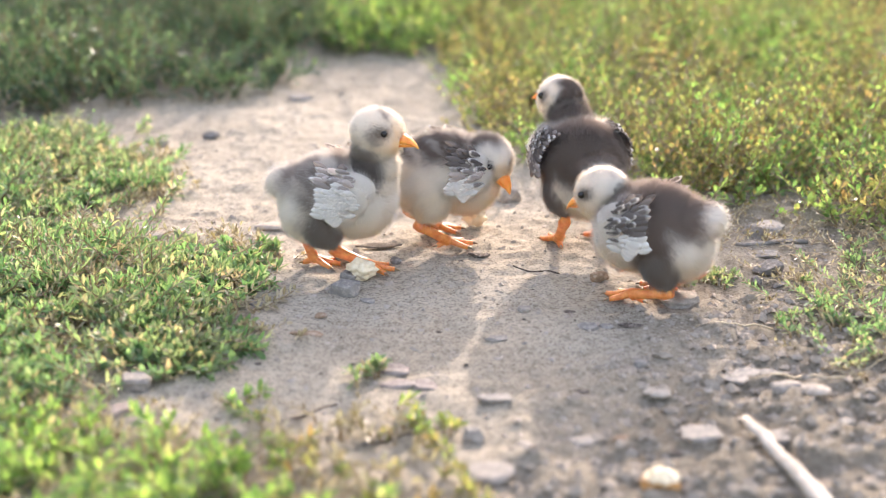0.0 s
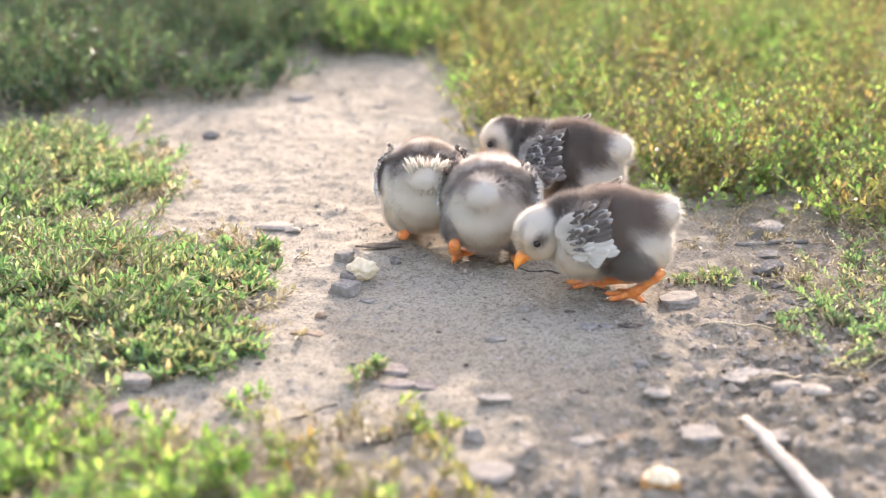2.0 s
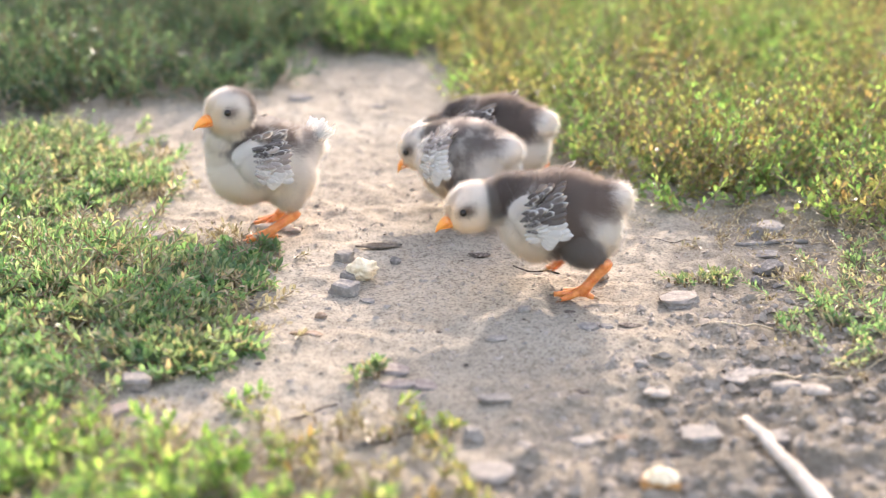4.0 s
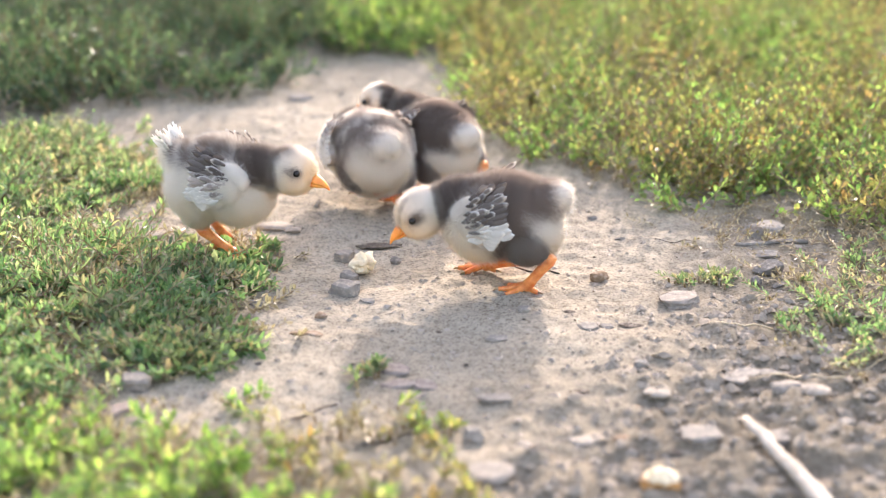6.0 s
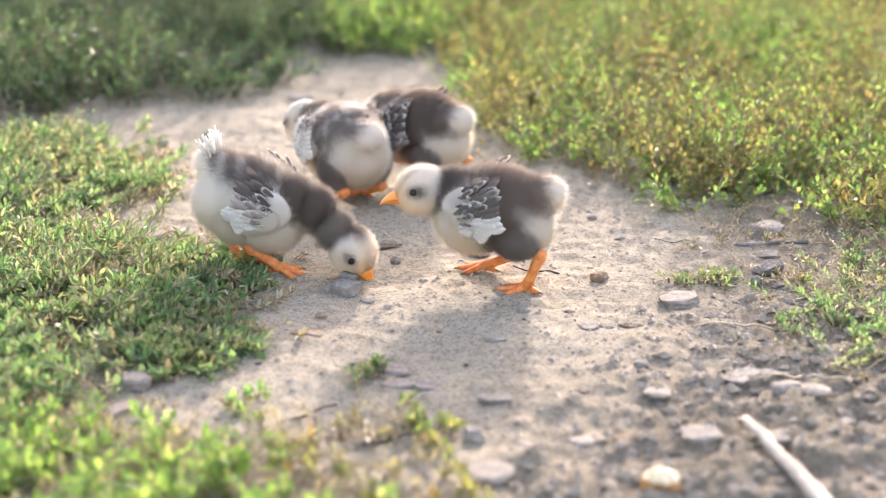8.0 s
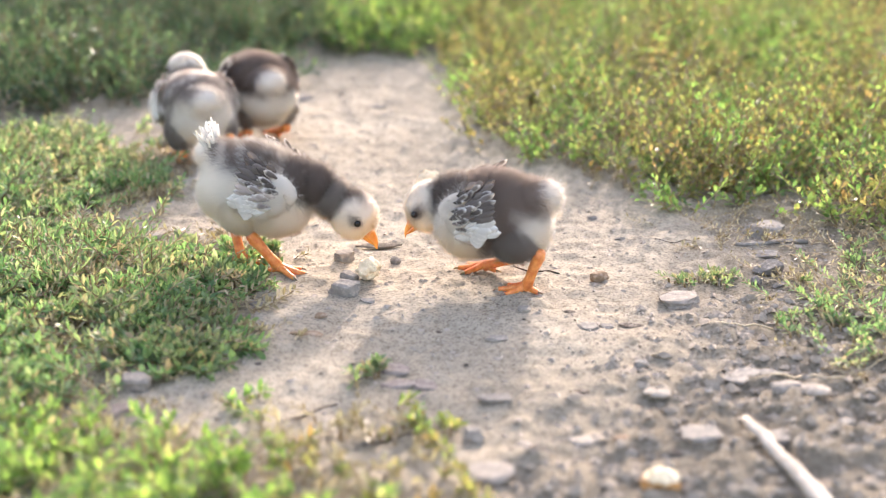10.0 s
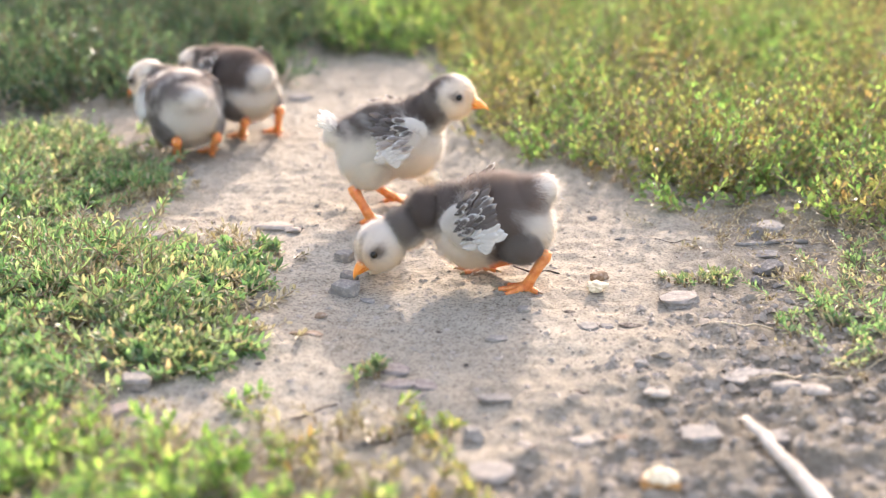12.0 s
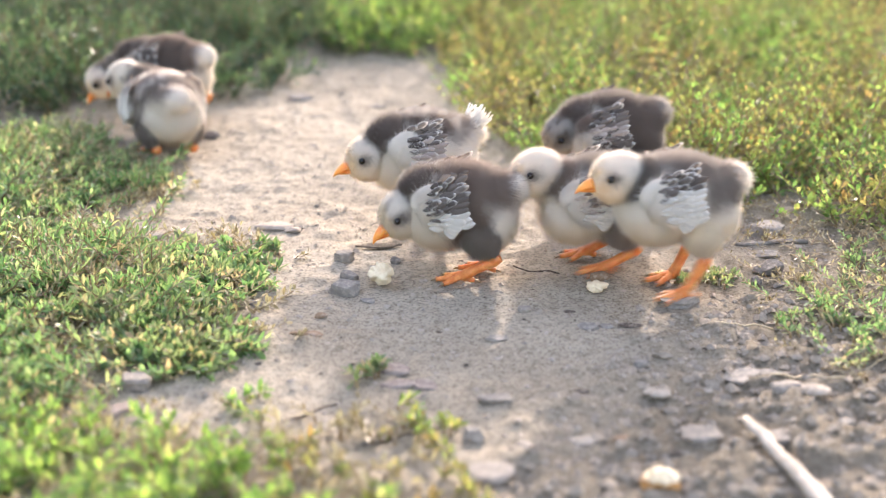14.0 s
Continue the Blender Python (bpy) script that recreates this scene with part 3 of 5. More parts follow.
chick_pale = build_chick("white-faced chick with a dark collar and mottled grey wings", look_of(seed=53, wing=("dark", "grey", "white"), fringe=0.6, thigh=GREY * 1.1, back=GREY * 0.8, nape=DARK * 1.4, mask=0.6, freckle=0.05, low=0.010, hind=0.004, stripe=0.5, shoulder=0.3), 1.0)
chick_ashen = build_chick("whitish chick with ash-grey back and scalloped pale wings", look_of(seed=67, wing=("dark", "white", "white"), fringe=0.8, thigh=CREAM, back=GREY * 0.95, nape=GREY * 0.6, mask=0.6, freckle=0.02, low=0.012, stripe=0.0, hind=0.000, shoulder=0.05), 1.0)


# ---- stones, chips and litter ----
def pebble_mesh(name, size, material, seed, angular=0.35):
    """A worn stone: an icosphere squashed, flattened by a few planes and roughened."""
    bm = bmesh.new()
    bmesh.ops.create_icosphere(bm, subdivisions=3, radius=1.0)
    rng = random.Random(seed)
    planes = [(Vector((rng.gauss(0, 1), rng.gauss(0, 1), rng.gauss(0, 1))).normalized(), rng.uniform(0.42, 0.85)) for _ in range(11)]
    if angular > 0.45:
        planes = [(Vector((n.x, n.y, n.z * 0.25)).normalized(), 0.5 + 0.6 * d) for n, d in planes]
    off = Vector((rng.uniform(0, 50), rng.uniform(0, 50), rng.uniform(0, 50)))
    for v in bm.verts:
        p = v.co.copy()
        if angular > 0.45:     # split chips: boxy, with flat tops and broken sides
            p /= (p.x ** 4 + p.y ** 4 + p.z ** 6) ** 0.25
        for n, d in planes:
            over = p.dot(n) - d
            if over > 0:
                p -= n * over * min(1.0, angular * 3.0)
        p *= 1 + (0.06 if angular > 0.45 else 0.14) * noise.noise(p * 1.4 + off) + 0.09 * noise.noise(p * 4 + off) + 0.05 * noise.noise(p * 10 + off)
        v.co = Vector((p.x * size[0], p.y * size[1], p.z * size[2])) * 0.5 * 1.1
    me = bpy.data.meshes.new(name)
    bm.to_mesh(me)
    bm.free()
    me.materials.append(material)
    return me


STONES = {
    "grey": ("stone", GREY_STONE, "dusty grey stone on the path", 0.48), "slate": ("slate_chip", GREY_STONE, "flat angular grey slate chip", 0.5),
    "dark": ("pebble", DARK_STONE, "small dark pebble on the path", 0.25), "pale": ("stone", PALE_STONE, "pale buff stone on dusty earth", 0.5),
    "pink": ("stone_chip", PINK_STONE, "flat pinkish stone chip on the path", 0.5), "brown": ("pebble", BROWN_STONE, "small rounded brown pebble", 0.15),
    "bark": ("bark_chip", BARK, "thin dark flake of bark", 0.4), "clod": ("earth_clod", CLOD, "rough clod of dry earth", 0.2),
}


def stone(kind, x, y, width, depth, height, turn=0.0):
    name, material, label, angular = STONES[kind]
    seed = int(abs(x) * 9173 + y * 5171)
    ob = new(name, pebble_mesh(name, (width, depth, height), material, seed, angular))
    z = float(ground_height(np.array([x]), np.array([y]))[0])
    ob.matrix_basis = pose(x, y, z + height * 0.2, 0, 0, turn)
    return tagged(ob, label, name.replace("_", " "), "stones on the path")


stone("pale", 0.1556, 0.8898, 0.0263, 0.0190, 0.0060, 5)
stone("dark", 0.2269, 0.9404, 0.0217, 0.0163, 0.0150, 20)
stone("dark", 0.2145, 0.9218, 0.0095, 0.0075, 0.0080, 0)
stone("dark", 0.2285, 0.9154, 0.0115, 0.0087, 0.0044, 40)
stone("grey", 0.2322, 0.9729, 0.0162, 0.0122, 0.0035, 0)
stone("pale", 0.2394, 1.0234, 0.0319, 0.0240, 0.0108, 10)
stone("brown", 0.1073, 0.9265, 0.0117, 0.0100, 0.0105, 0)
stone("pale", 0.0506, 1.1139, 0.0230, 0.0172, 0.0119, 0)
stone("pale", -0.0700, 0.9640, 0.0140, 0.0103, 0.0095, 30)
stone("dark", -0.0338, 0.9650, 0.0113, 0.0085, 0.0062, 0)
stone("slate", -0.0652, 0.9032, 0.0221, 0.0150, 0.0110, -20)
stone("slate", -0.0642, 0.9249, 0.0115, 0.0087, 0.0085, 0)
stone("grey", -0.0500, 0.8881, 0.0090, 0.0067, 0.0019, 0)
stone("brown", -0.0786, 0.8574, 0.0080, 0.0060, 0.0042, 0)
stone("brown", -0.0835, 0.8278, 0.0200, 0.0090, 0.0042, -8)
stone("grey", -0.1220, 0.8813, 0.0097, 0.0073, 0.0039, 0)
stone("pale", 0.0329, 0.8245, 0.0133, 0.0100, 0.0028, 0)
stone("pink", -0.0288, 0.7821, 0.0195, 0.0156, 0.0031, -10)
stone("pink", -0.0258, 0.7614, 0.0190, 0.0109, 0.0022, 0)
stone("pink", -0.0104, 0.7598, 0.0157, 0.0126, 0.0033, -20)
stone("pale", 0.0163, 0.6938, 0.0115, 0.0086, 0.0082, 0)
stone("pale", -0.1771, 0.7575, 0.0180, 0.0135, 0.0102, 0)
stone("grey", -0.2580, 1.2660, 0.0206, 0.0154, 0.0056, 0)
stone("dark", -0.2145, 1.2895, 0.0178, 0.0133, 0.0089, 0)
stone("clod", -0.1277, 1.0344, 0.0270, 0.0184, 0.0062, 0)
stone("clod", -0.1120, 1.0290, 0.0130, 0.0100, 0.0050, 20)
stone("pale", -0.1462, 1.4400, 0.0260, 0.0193, 0.0054, 0)
stone("grey", -0.0655, 1.4097, 0.0170, 0.0108, 0.0030, 0)
stone("pale", -0.2135, 1.0135, 0.0118, 0.0088, 0.0032, 0)
stone("grey", 0.1174, 0.7818, 0.0087, 0.0065, 0.0050, 0)
stone("slate", 0.1709, 0.7676, 0.0158, 0.0127, 0.0025, 0)
stone("pale", 0.1953, 0.7484, 0.0194, 0.0146, 0.0053, 10)
stone("slate", 0.1917, 0.7802, 0.0167, 0.0134, 0.0027, 0)
stone("slate", 0.1358, 0.6870, 0.0217, 0.0173, 0.0062, 0)
stone("slate", 0.1803, 0.6946, 0.0152, 0.0121, 0.0042, 15)
stone("brown", 0.0969, 0.6928, 0.0121, 0.0091, 0.0026, 0)
stone("grey", 0.0913, 0.8420, 0.0143, 0.0107, 0.0030, 0)
stone("slate", 0.1037, 0.8450, 0.0090, 0.0072, 0.0021, 0)
stone("pale", 0.0529, 0.8709, 0.0092, 0.0069, 0.0031, 0)
stone("bark", 0.0260, 0.9771, 0.0195, 0.0136, 0.0027, 0)
stone("dark", 0.1307, 1.0089, 0.0084, 0.0063, 0.0032, 0)
stone("dark", 0.1149, 1.0568, 0.0079, 0.0059, 0.0036, 0)
stone("pale", 0.0299, 0.7377, 0.0191, 0.0106, 0.0030, 0)
stone("pale", 0.0248, 0.6561, 0.0243, 0.0179, 0.0050, 0)
stone("clod", 0.0438, 0.6874, 0.0102, 0.0077, 0.0038, 0)
stone("slate", 0.2317, 0.8041, 0.0103, 0.0083, 0.0061, 0)
stone("slate", 0.1964, 0.7760, 0.0100, 0.0080, 0.0051, 0)
stone("slate", 0.2190, 0.7071, 0.0092, 0.0074, 0.0041, 30)
stone("bark", 0.0819, 0.8673, 0.0088, 0.0052, 0.0010, -10)
stone("bark", 0.1178, 0.8491, 0.0180, 0.0077, 0.0015, 0)
stone("brown", -0.1385, 0.9365, 0.0071, 0.0053, 0.0067, 0)
stone("grey", -0.1576, 0.8206, 0.0126, 0.0095, 0.0073, 0)
stone("pink", -0.1842, 0.7224, 0.0220, 0.0176, 0.0066, 0)
stone("bark", -0.0068, 1.1867, 0.0290, 0.0081, 0.0016, 0)
stone("dark", -0.0132, 1.1570, 0.0095, 0.0071, 0.0020, 0)
stone("slate", 0.2526, 0.8593, 0.0146, 0.0116, 0.0045, 0)
stone("slate", 0.1786, 0.7783, 0.0167, 0.0127, 0.0025, 0)
stone("clod", 0.1221, 0.7434, 0.0148, 0.0111, 0.0037, 0)
stone("clod", 0.2099, 0.7420, 0.0193, 0.0145, 0.0067, 0)
stone("clod", 0.0775, 0.6948, 0.0182, 0.0137, 0.0038, 0)
stone("bark", 0.1231, 0.6766, 0.0107, 0.0085, 0.0017, -20)
stone("bark", 0.0796, 0.7516, 0.0097, 0.0078, 0.0021, -30)


def gravel(name, label, count, lo, hi, size, material, seed, verge=None):
    """Grit too small to pick apart: low irregular octahedra strewn over the path."""
    rng = np.random.default_rng(seed)
    x, y = rng.uniform(lo[0], hi[0], count), rng.uniform(lo[1], hi[1], count)
    if verge is not None:
        keep = x - 0.6 * y + rng.normal(0, 0.03, count) > verge
        x, y = x[keep], y[keep]
        count = len(x)
    s = size[0] * (size[1] / size[0]) ** (rng.random(count) ** 2.2)
    form = np.array([[1, 0, 0], [0.1, 1, 0], [-1, 0.1, 0], [0, -1, 0], [0.1, 0.1, 0.9], [0, 0, -0.6], [0.65, 0.6, 0.45], [-0.6, -0.65, 0.5]])
    v = form[None] * rng.uniform(0.6, 1.25, (count, 8, 3)) * np.stack([s, s * rng.uniform(0.6, 1, count), s * rng.uniform(0.35, 0.8, count)], 1)[:, None]
    a = rng.uniform(0, math.tau, count)
    c, q = np.cos(a)[:, None], np.sin(a)[:, None]
    v = np.stack([v[..., 0] * c - v[..., 1] * q, v[..., 0] * q + v[..., 1] * c, v[..., 2]], -1)
    v += np.stack([x, y, ground_height(x, y) - s * 0.05], 1)[:, None]
    t = np.array([[0, 6, 4], [6, 1, 4], [0, 1, 6], [1, 2, 4], [2, 7, 4], [7, 3, 4], [2, 3, 7], [3, 0, 4], [1, 0, 5], [2, 1, 5], [3, 2, 5], [0, 3, 5]])
    t = (8 * np.arange(count)[:, None, None] + t).reshape(-1, 3)
    tagged(new(name, tri_mesh(name, v.reshape(-1, 3), t, [material], smooth=False)), label, "gravel", kind="stuff")


gravel("grit", "fine earth crumbs and grit strewn on the path", 15000, (-0.30, 0.60), (0.34, 1.6), (0.0005, 0.0032), CLOD, 3)
gravel("gravel", "small grey and dark stone grit on the path", 260, (-0.24, 0.60), (0.34, 1.35), (0.0005, 0.0024), GREY_STONE, 4)
gravel("clods", "crumbled earth clods on the rough verge", 4200, (0.0, 0.56), (0.36, 0.90), (0.0012, 0.0066), LOAM, 5, verge=-0.36)
gravel("litter", "dark bits of bark and dry litter", 420, (-0.22, 0.62), (0.3, 1.1), (0.0004, 0.0024), BARK, 6)


def build_stick(a, b, radius):
    """A bleached, split stick lying on the earth."""
    a, b = Vector(a), Vector(b)
    rng = random.Random(4)
    pts, rad = [], []
    for k in range(15):
        f = k / 14
        pts.append(a.lerp(b, f) + Vector((rng.uniform(-1, 1) * 0.0007, 0, rng.uniform(-1, 1) * 0.0006)))
        rad.append(radius * (0.8 + 0.75 * f + rng.uniform(-0.08, 0.08)) * (0.75 if k == 0 else 1))
    bm = tube(pts, rad, 10)
    for v in bm.verts:
        v.co.z = 0.004 + (v.co.z - 0.004) * 0.7
    tagged(part("stick", bm, WOOD, None), "bleached bare stick lying on the earth", "stick")


build_stick((0.1650, 0.7105, 0.004), (0.1985, 0.552, 0.0055), 0.0040)


def straw(x, y, size, turn, bend=0.003, radius=0.0006, name="straw", label="thin dry straw on the earth", material=None):
    pts = []
    for k in range(9):
        f = k / 8 - 0.5
        px, py = x + math.cos(radians(turn)) * size * f, y + math.sin(radians(turn)) * size * f
        pts.append((px - math.sin(radians(turn)) * bend * math.sin(f * 5), py + math.cos(radians(turn)) * bend * math.sin(f * 5), float(ground_height(np.array([px]), np.array([py]))[0]) + radius * 0.7))
    tagged(part(name, tube(pts, [radius] * 9, 6), material or STRAW, None), label, name, "straws and twigs")


straw(0.185, 0.846, 0.05, -4)
straw(0.21, 0.765, 0.045, -20, material=STRAW)
straw(0.065, 0.945, 0.035, -35, name="twig", label="thin dark twig on the path", material=BARK)
straw(0.17, 1.0, 0.03, -15, radius=0.0004, name="twig", label="thin dark twig on the path", material=BARK)
straw(0.24, 0.995, 0.055, 4, radius=0.0017, name="splinter", label="weathered grey splinter of wood", material=GREY_STONE)
straw(0.27, 0.80, 0.05, 30)
straw(-0.075, 0.725, 0.04, 35, name="twig", label="thin dark twig on the path", material=BARK)
straw(-0.02, 0.70, 0.05, 20, name="twig", label="thin dark twig on the path", material=BARK)


def build_curled_leaf(x, y, size, turn):
    """A dry curled leaf with a raised rim."""
    bm = bmesh.new()
    grid = []
    for i in range(11):
        f = i / 10
        w = size * 0.19 * math.sin(math.pi * (0.06 + 0.88 * f))
        row = []
        for j in range(7):
            a = j / 6 * 2 - 1
            row.append(bm.verts.new((size * (f - 0.5), w * a, 0.0030 - 0.0008 * a * a * (0.5 + f) - 0.001 * (f - 0.4) ** 2 + 0.0004 * noise.noise(Vector((f * 7, a * 3, 1))))))
        grid.append(row)
    for i in range(10):
        for j in range(6):
            bm.faces.new((grid[i][j], grid[i + 1][j], grid[i + 1][j + 1], grid[i][j + 1]))
    bmesh.ops.solidify(bm, geom=list(bm.faces), thickness=0.0005)
    ob = part("dry_leaf", smooth(bm), CRUMPLED, None)
    ob.matrix_basis = pose(x, y, float(ground_height(np.array([x]), np.array([y]))[0]), 0, 0, turn)
    tagged(ob, "thin grey-brown dry leaf curled on the path", "leaf")


CRUMPLED = stone_material("dry_leaf", (0.17, 0.14, 0.11), (0.30, 0.25, 0.20), 70.0, 0.75)
build_curled_leaf(-0.047, 0.993, 0.034, 8)


def build_bread(size, seed, label, crust=True):
    """A torn lump of bread: knobbly crumb with a strip of crust."""
    bm = bmesh.new()
    bmesh.ops.create_icosphere(bm, subdivisions=4, radius=0.5)
    off = Vector((seed * 3.1, seed * 1.7, seed * 0.9))
    for v in bm.verts:
        p = v.co.normalized()
        r = 0.5 * (1 + 0.40 * noise.noise(p * 1.9 + off) + 0.17 * noise.noise(p * 4.5 + off) + 0.06 * noise.noise(p * 11 + off))
        v.co = Vector((p.x * r * size[0], p.y * r * size[1], p.z * r * size[2]))
    for f in bm.faces:
        f.material_index = 1 if crust and f.calc_center_median().z < size[2] * 0.14 and f.calc_center_median().y < size[1] * 0.3 else 0
    return tagged(part("bread_piece", smooth(bm), [BREAD, CRUST], None), label, "bread", "pieces of bread")


bread_torn = build_bread((0.0195, 0.015, 0.0135), 2, "torn pale lump of bread pecked by chicks", False)
bread_small = build_bread((0.017, 0.014, 0.014), 5, "small soft lump of bread on the path", False)
bread_flung = build_bread((0.013, 0.010, 0.007), 8, "small white crumb flung aside on the path", False)
bread_fleck = build_bread((0.007, 0.006, 0.005), 11, "tiny white crumb beside a stone", False)
bread_crust = build_bread((0.0185, 0.014, 0.012), 14, "crusty piece of bread on rough earth")
bread_crust.matrix_basis = pose(0.1090, 0.638, 0.0052)


# ---- weeds ----
def inside(x, y, poly):
    hit = np.zeros(len(x), bool)
    for (x0, y0), (x1, y1) in zip(poly, poly[1:] + poly[:1]):
        hit ^= ((y0 > y) != (y1 > y)) & (x < (x1 - x0) * (y - y0) / (y1 - y0 + 1e-12) + x0)
    return hit


def weeds(name, label, poly, count, length, rise, leaf, material, seed, feather=0.012, nodes=11, clump=14.0, gaps=0.35, plain=False, broad=(0.14, 0.20), kind="stuff"):
    """Sprawling knotweed: curved stems with small oval folded leaves in turn on both sides, over an area of the plan."""
    rng = np.random.default_rng(seed)
    lo, hi = np.min(poly, 0), np.max(poly, 0)
    x, y = rng.uniform(lo[0], hi[0], count * 8), rng.uniform(lo[1], hi[1], count * 8)
    jx, jy = rng.normal(0, feather, (2, len(x)))
    keep = inside(x + jx, y + jy, poly) & (value_noise(x, y, clump, seed) > rng.uniform(0, gaps * 1.6, len(x)))
    x, y = x[keep][:count], y[keep][:count]
    n = len(x)
    az = rng.uniform(0, math.tau, n)
    vigour = 0.45 + 1.1 * value_noise(x, y, clump * 0.7, seed + 2)
    edge = sum(inside(x + a, y + b, poly) for a, b in ((0.06, 0), (-0.06, 0), (0, 0.06), (0, -0.06), (0.03, 0), (-0.03, 0), (0, 0.03), (0, -0.03))) / 8
    size = rng.uniform(length[0], length[1], n) * vigour * (0.3 + 0.7 * edge)
    el = np.radians(rng.uniform(rise[0], rise[1], n))
    bend = rng.normal(0, 0.5, n)
    p = np.stack([x, y, ground_height(x, y) - 0.002], 1)
    stem, ways = [p], []
    for k in range(nodes):
        f = k / nodes
        e = el * (1 - 0.35 * f) + np.radians(30) * f * f
        a = az + bend * f
        w = np.stack([np.cos(a) * np.cos(e), np.sin(a) * np.cos(e), np.sin(e)], 1)
        p = p + w * (size / nodes)[:, None]
        p[:, 2] = np.maximum(p[:, 2], 0.002)
        stem.append(p), ways.append(w)
    stem = np.stack(stem, 1)
    ways = np.stack(ways, 1)
    # stems: thin three-sided tubes
    ring = np.array([[math.cos(q), math.sin(q), 0] for q in (0.5, 2.6, 4.7)])
    line = stem[:, ::2 if plain else 1]
    thick = np.linspace(0.0009, 0.00045, line.shape[1])[None, :, None, None]
    sv = (line[:, :, None, :] + ring[None, None] * thick).reshape(-1, 3)
    k = np.arange(n * line.shape[1] * 3).reshape(n, line.shape[1], 3)
    a, b = k[:, :-1], k[:, 1:]
    a2, b2 = np.roll(a, -1, 2), np.roll(b, -1, 2)
    st = np.vstack([np.stack([a, a2, b2], -1).reshape(-1, 3), np.stack([a, b2, b], -1).reshape(-1, 3)])
    # leaves
    per = 2
    at = np.repeat(stem[:, 1:], per, 1).reshape(-1, 3)
    way = np.repeat(ways, per, 1).reshape(-1, 3)
    m = len(at)
    turn = np.tile(np.tile([0.0, math.pi], nodes) + np.repeat(np.arange(nodes) * 2.2, per), n) + rng.normal(0, 0.5, m)
    right = np.cross(way, [0.0, 0.0, 1.0]) + 1e-6
    right /= np.linalg.norm(right, axis=1)[:, None]
    up = np.cross(right, way)
    out = right * np.cos(turn)[:, None] + up * np.sin(turn)[:, None]
    d = out * rng.uniform(0.6, 1.0, m)[:, None] + way * rng.uniform(0.3, 1.0, m)[:, None] + np.array([0, 0, 0.25])
    d /= np.linalg.norm(d, axis=1)[:, None]
    s = np.cross(d, np.cross(out, way) * 0.3 + up * 0.0 + np.array([0, 0, 1.0]) + rng.normal(0, 0.35, (m, 3)))
    s /= np.linalg.norm(s, axis=1)[:, None] + 1e-9
    nrm = np.cross(s, d)
    ln = (rng.uniform(leaf[0], leaf[1], m) * np.tile(np.repeat(np.linspace(1.1, 0.65, nodes), per), n))[:, None]
    wd = ln * rng.uniform(broad[0], broad[1], m)[:, None]
    curl = ln * rng.uniform(-0.12, 0.2, m)[:, None]
    at = at + d * 0.0006
    lv = np.stack([at, at + d * ln * 0.30 + s * wd * 0.85 + nrm * wd * 0.3, at + d * ln * 0.62 + s * wd * 0.95 + nrm * (wd * 0.3 - curl * 0.3), at + d * ln - nrm * curl, at + d * ln * 0.62 - s * wd * 0.95 + nrm * (wd * 0.3 - curl * 0.3), at + d * ln * 0.30 - s * wd * 0.85 + nrm * wd * 0.3, at + d * ln * 0.5 - nrm * curl * 0.2], 1)
    form = np.array([[0, 1, 6], [1, 2, 6], [2, 3, 6], [3, 4, 6], [4, 5, 6], [5, 0, 6]])
    if plain:
        lv = lv[:, [0, 2, 3, 4, 6]]
        form = np.array([[0, 1, 4], [1, 2, 4], [2, 3, 4], [3, 0, 4]])
    lv[:, :, 2] = np.maximum(lv[:, :, 2], 0.001)
    o = len(sv) + lv.shape[1] * np.arange(m)[:, None, None]
    lt = (o + form).reshape(-1, 3)
    me = tri_mesh(name, np.vstack([sv, lv.reshape(-1, 3)]), np.vstack([st, lt]), [STEM, material], np.concatenate([np.zeros(len(st)), np.ones(len(lt))]), smooth=False)
    return tagged(new(name, me), label, "weeds", kind=kind)


weeds("knotweed_mat", "sprawling green knotweed mat along the path edge", [(-0.75, 1.33), (-0.416, 1.30), (-0.35, 1.29), (-0.300, 1.24), (-0.245, 1.175), (-0.235, 1.12), (-0.262, 1.09), (-0.300, 1.062), (-0.305, 1.040), (-0.270, 1.018), (-0.215, 0.985), (-0.190, 0.955), (-0.178, 0.88), (-0.165, 0.84), (-0.165, 0.80), (-0.185, 0.765), (-0.22, 0.735), (-0.26, 0.695), (-0.75, 0.60)], 3200, (0.018, 0.055), (4, 48), (0.0055, 0.0112), LEAF, 5, feather=0.018, gaps=1.1, clump=24, broad=(0.12, 0.19))
weeds("shaded_weeds", "dense green weeds in the shade at the path's far end", [(-1.0, 1.35), (-0.41, 1.355), (-0.355, 1.38), (-0.335, 1.43), (-0.231, 1.44), (-0.160, 1.52), (-0.176, 1.645), (-0.10, 1.66), (-0.12, 1.95), (-0.06, 2.35), (-1.0, 2.35)], 3600, (0.05, 0.11), (15, 70), (0.012, 0.02), LEAF_SHADED, 6, feather=0.02, nodes=8, plain=True)
weeds("sunlit_weeds", "fresh green weeds in full sun at the end of the path", [(-0.125, 1.665), (-0.06, 1.64), (-0.01, 1.63), (0.012, 1.80), (0.02, 2.0), (0.06, 2.35), (-0.08, 2.35), (-0.14, 1.95)], 700, (0.04, 0.10), (15, 70), (0.009, 0.016), LEAF_FRESH, 41, feather=0.02, nodes=8, plain=True, clump=11, gaps=0.6, broad=(0.18, 0.27))
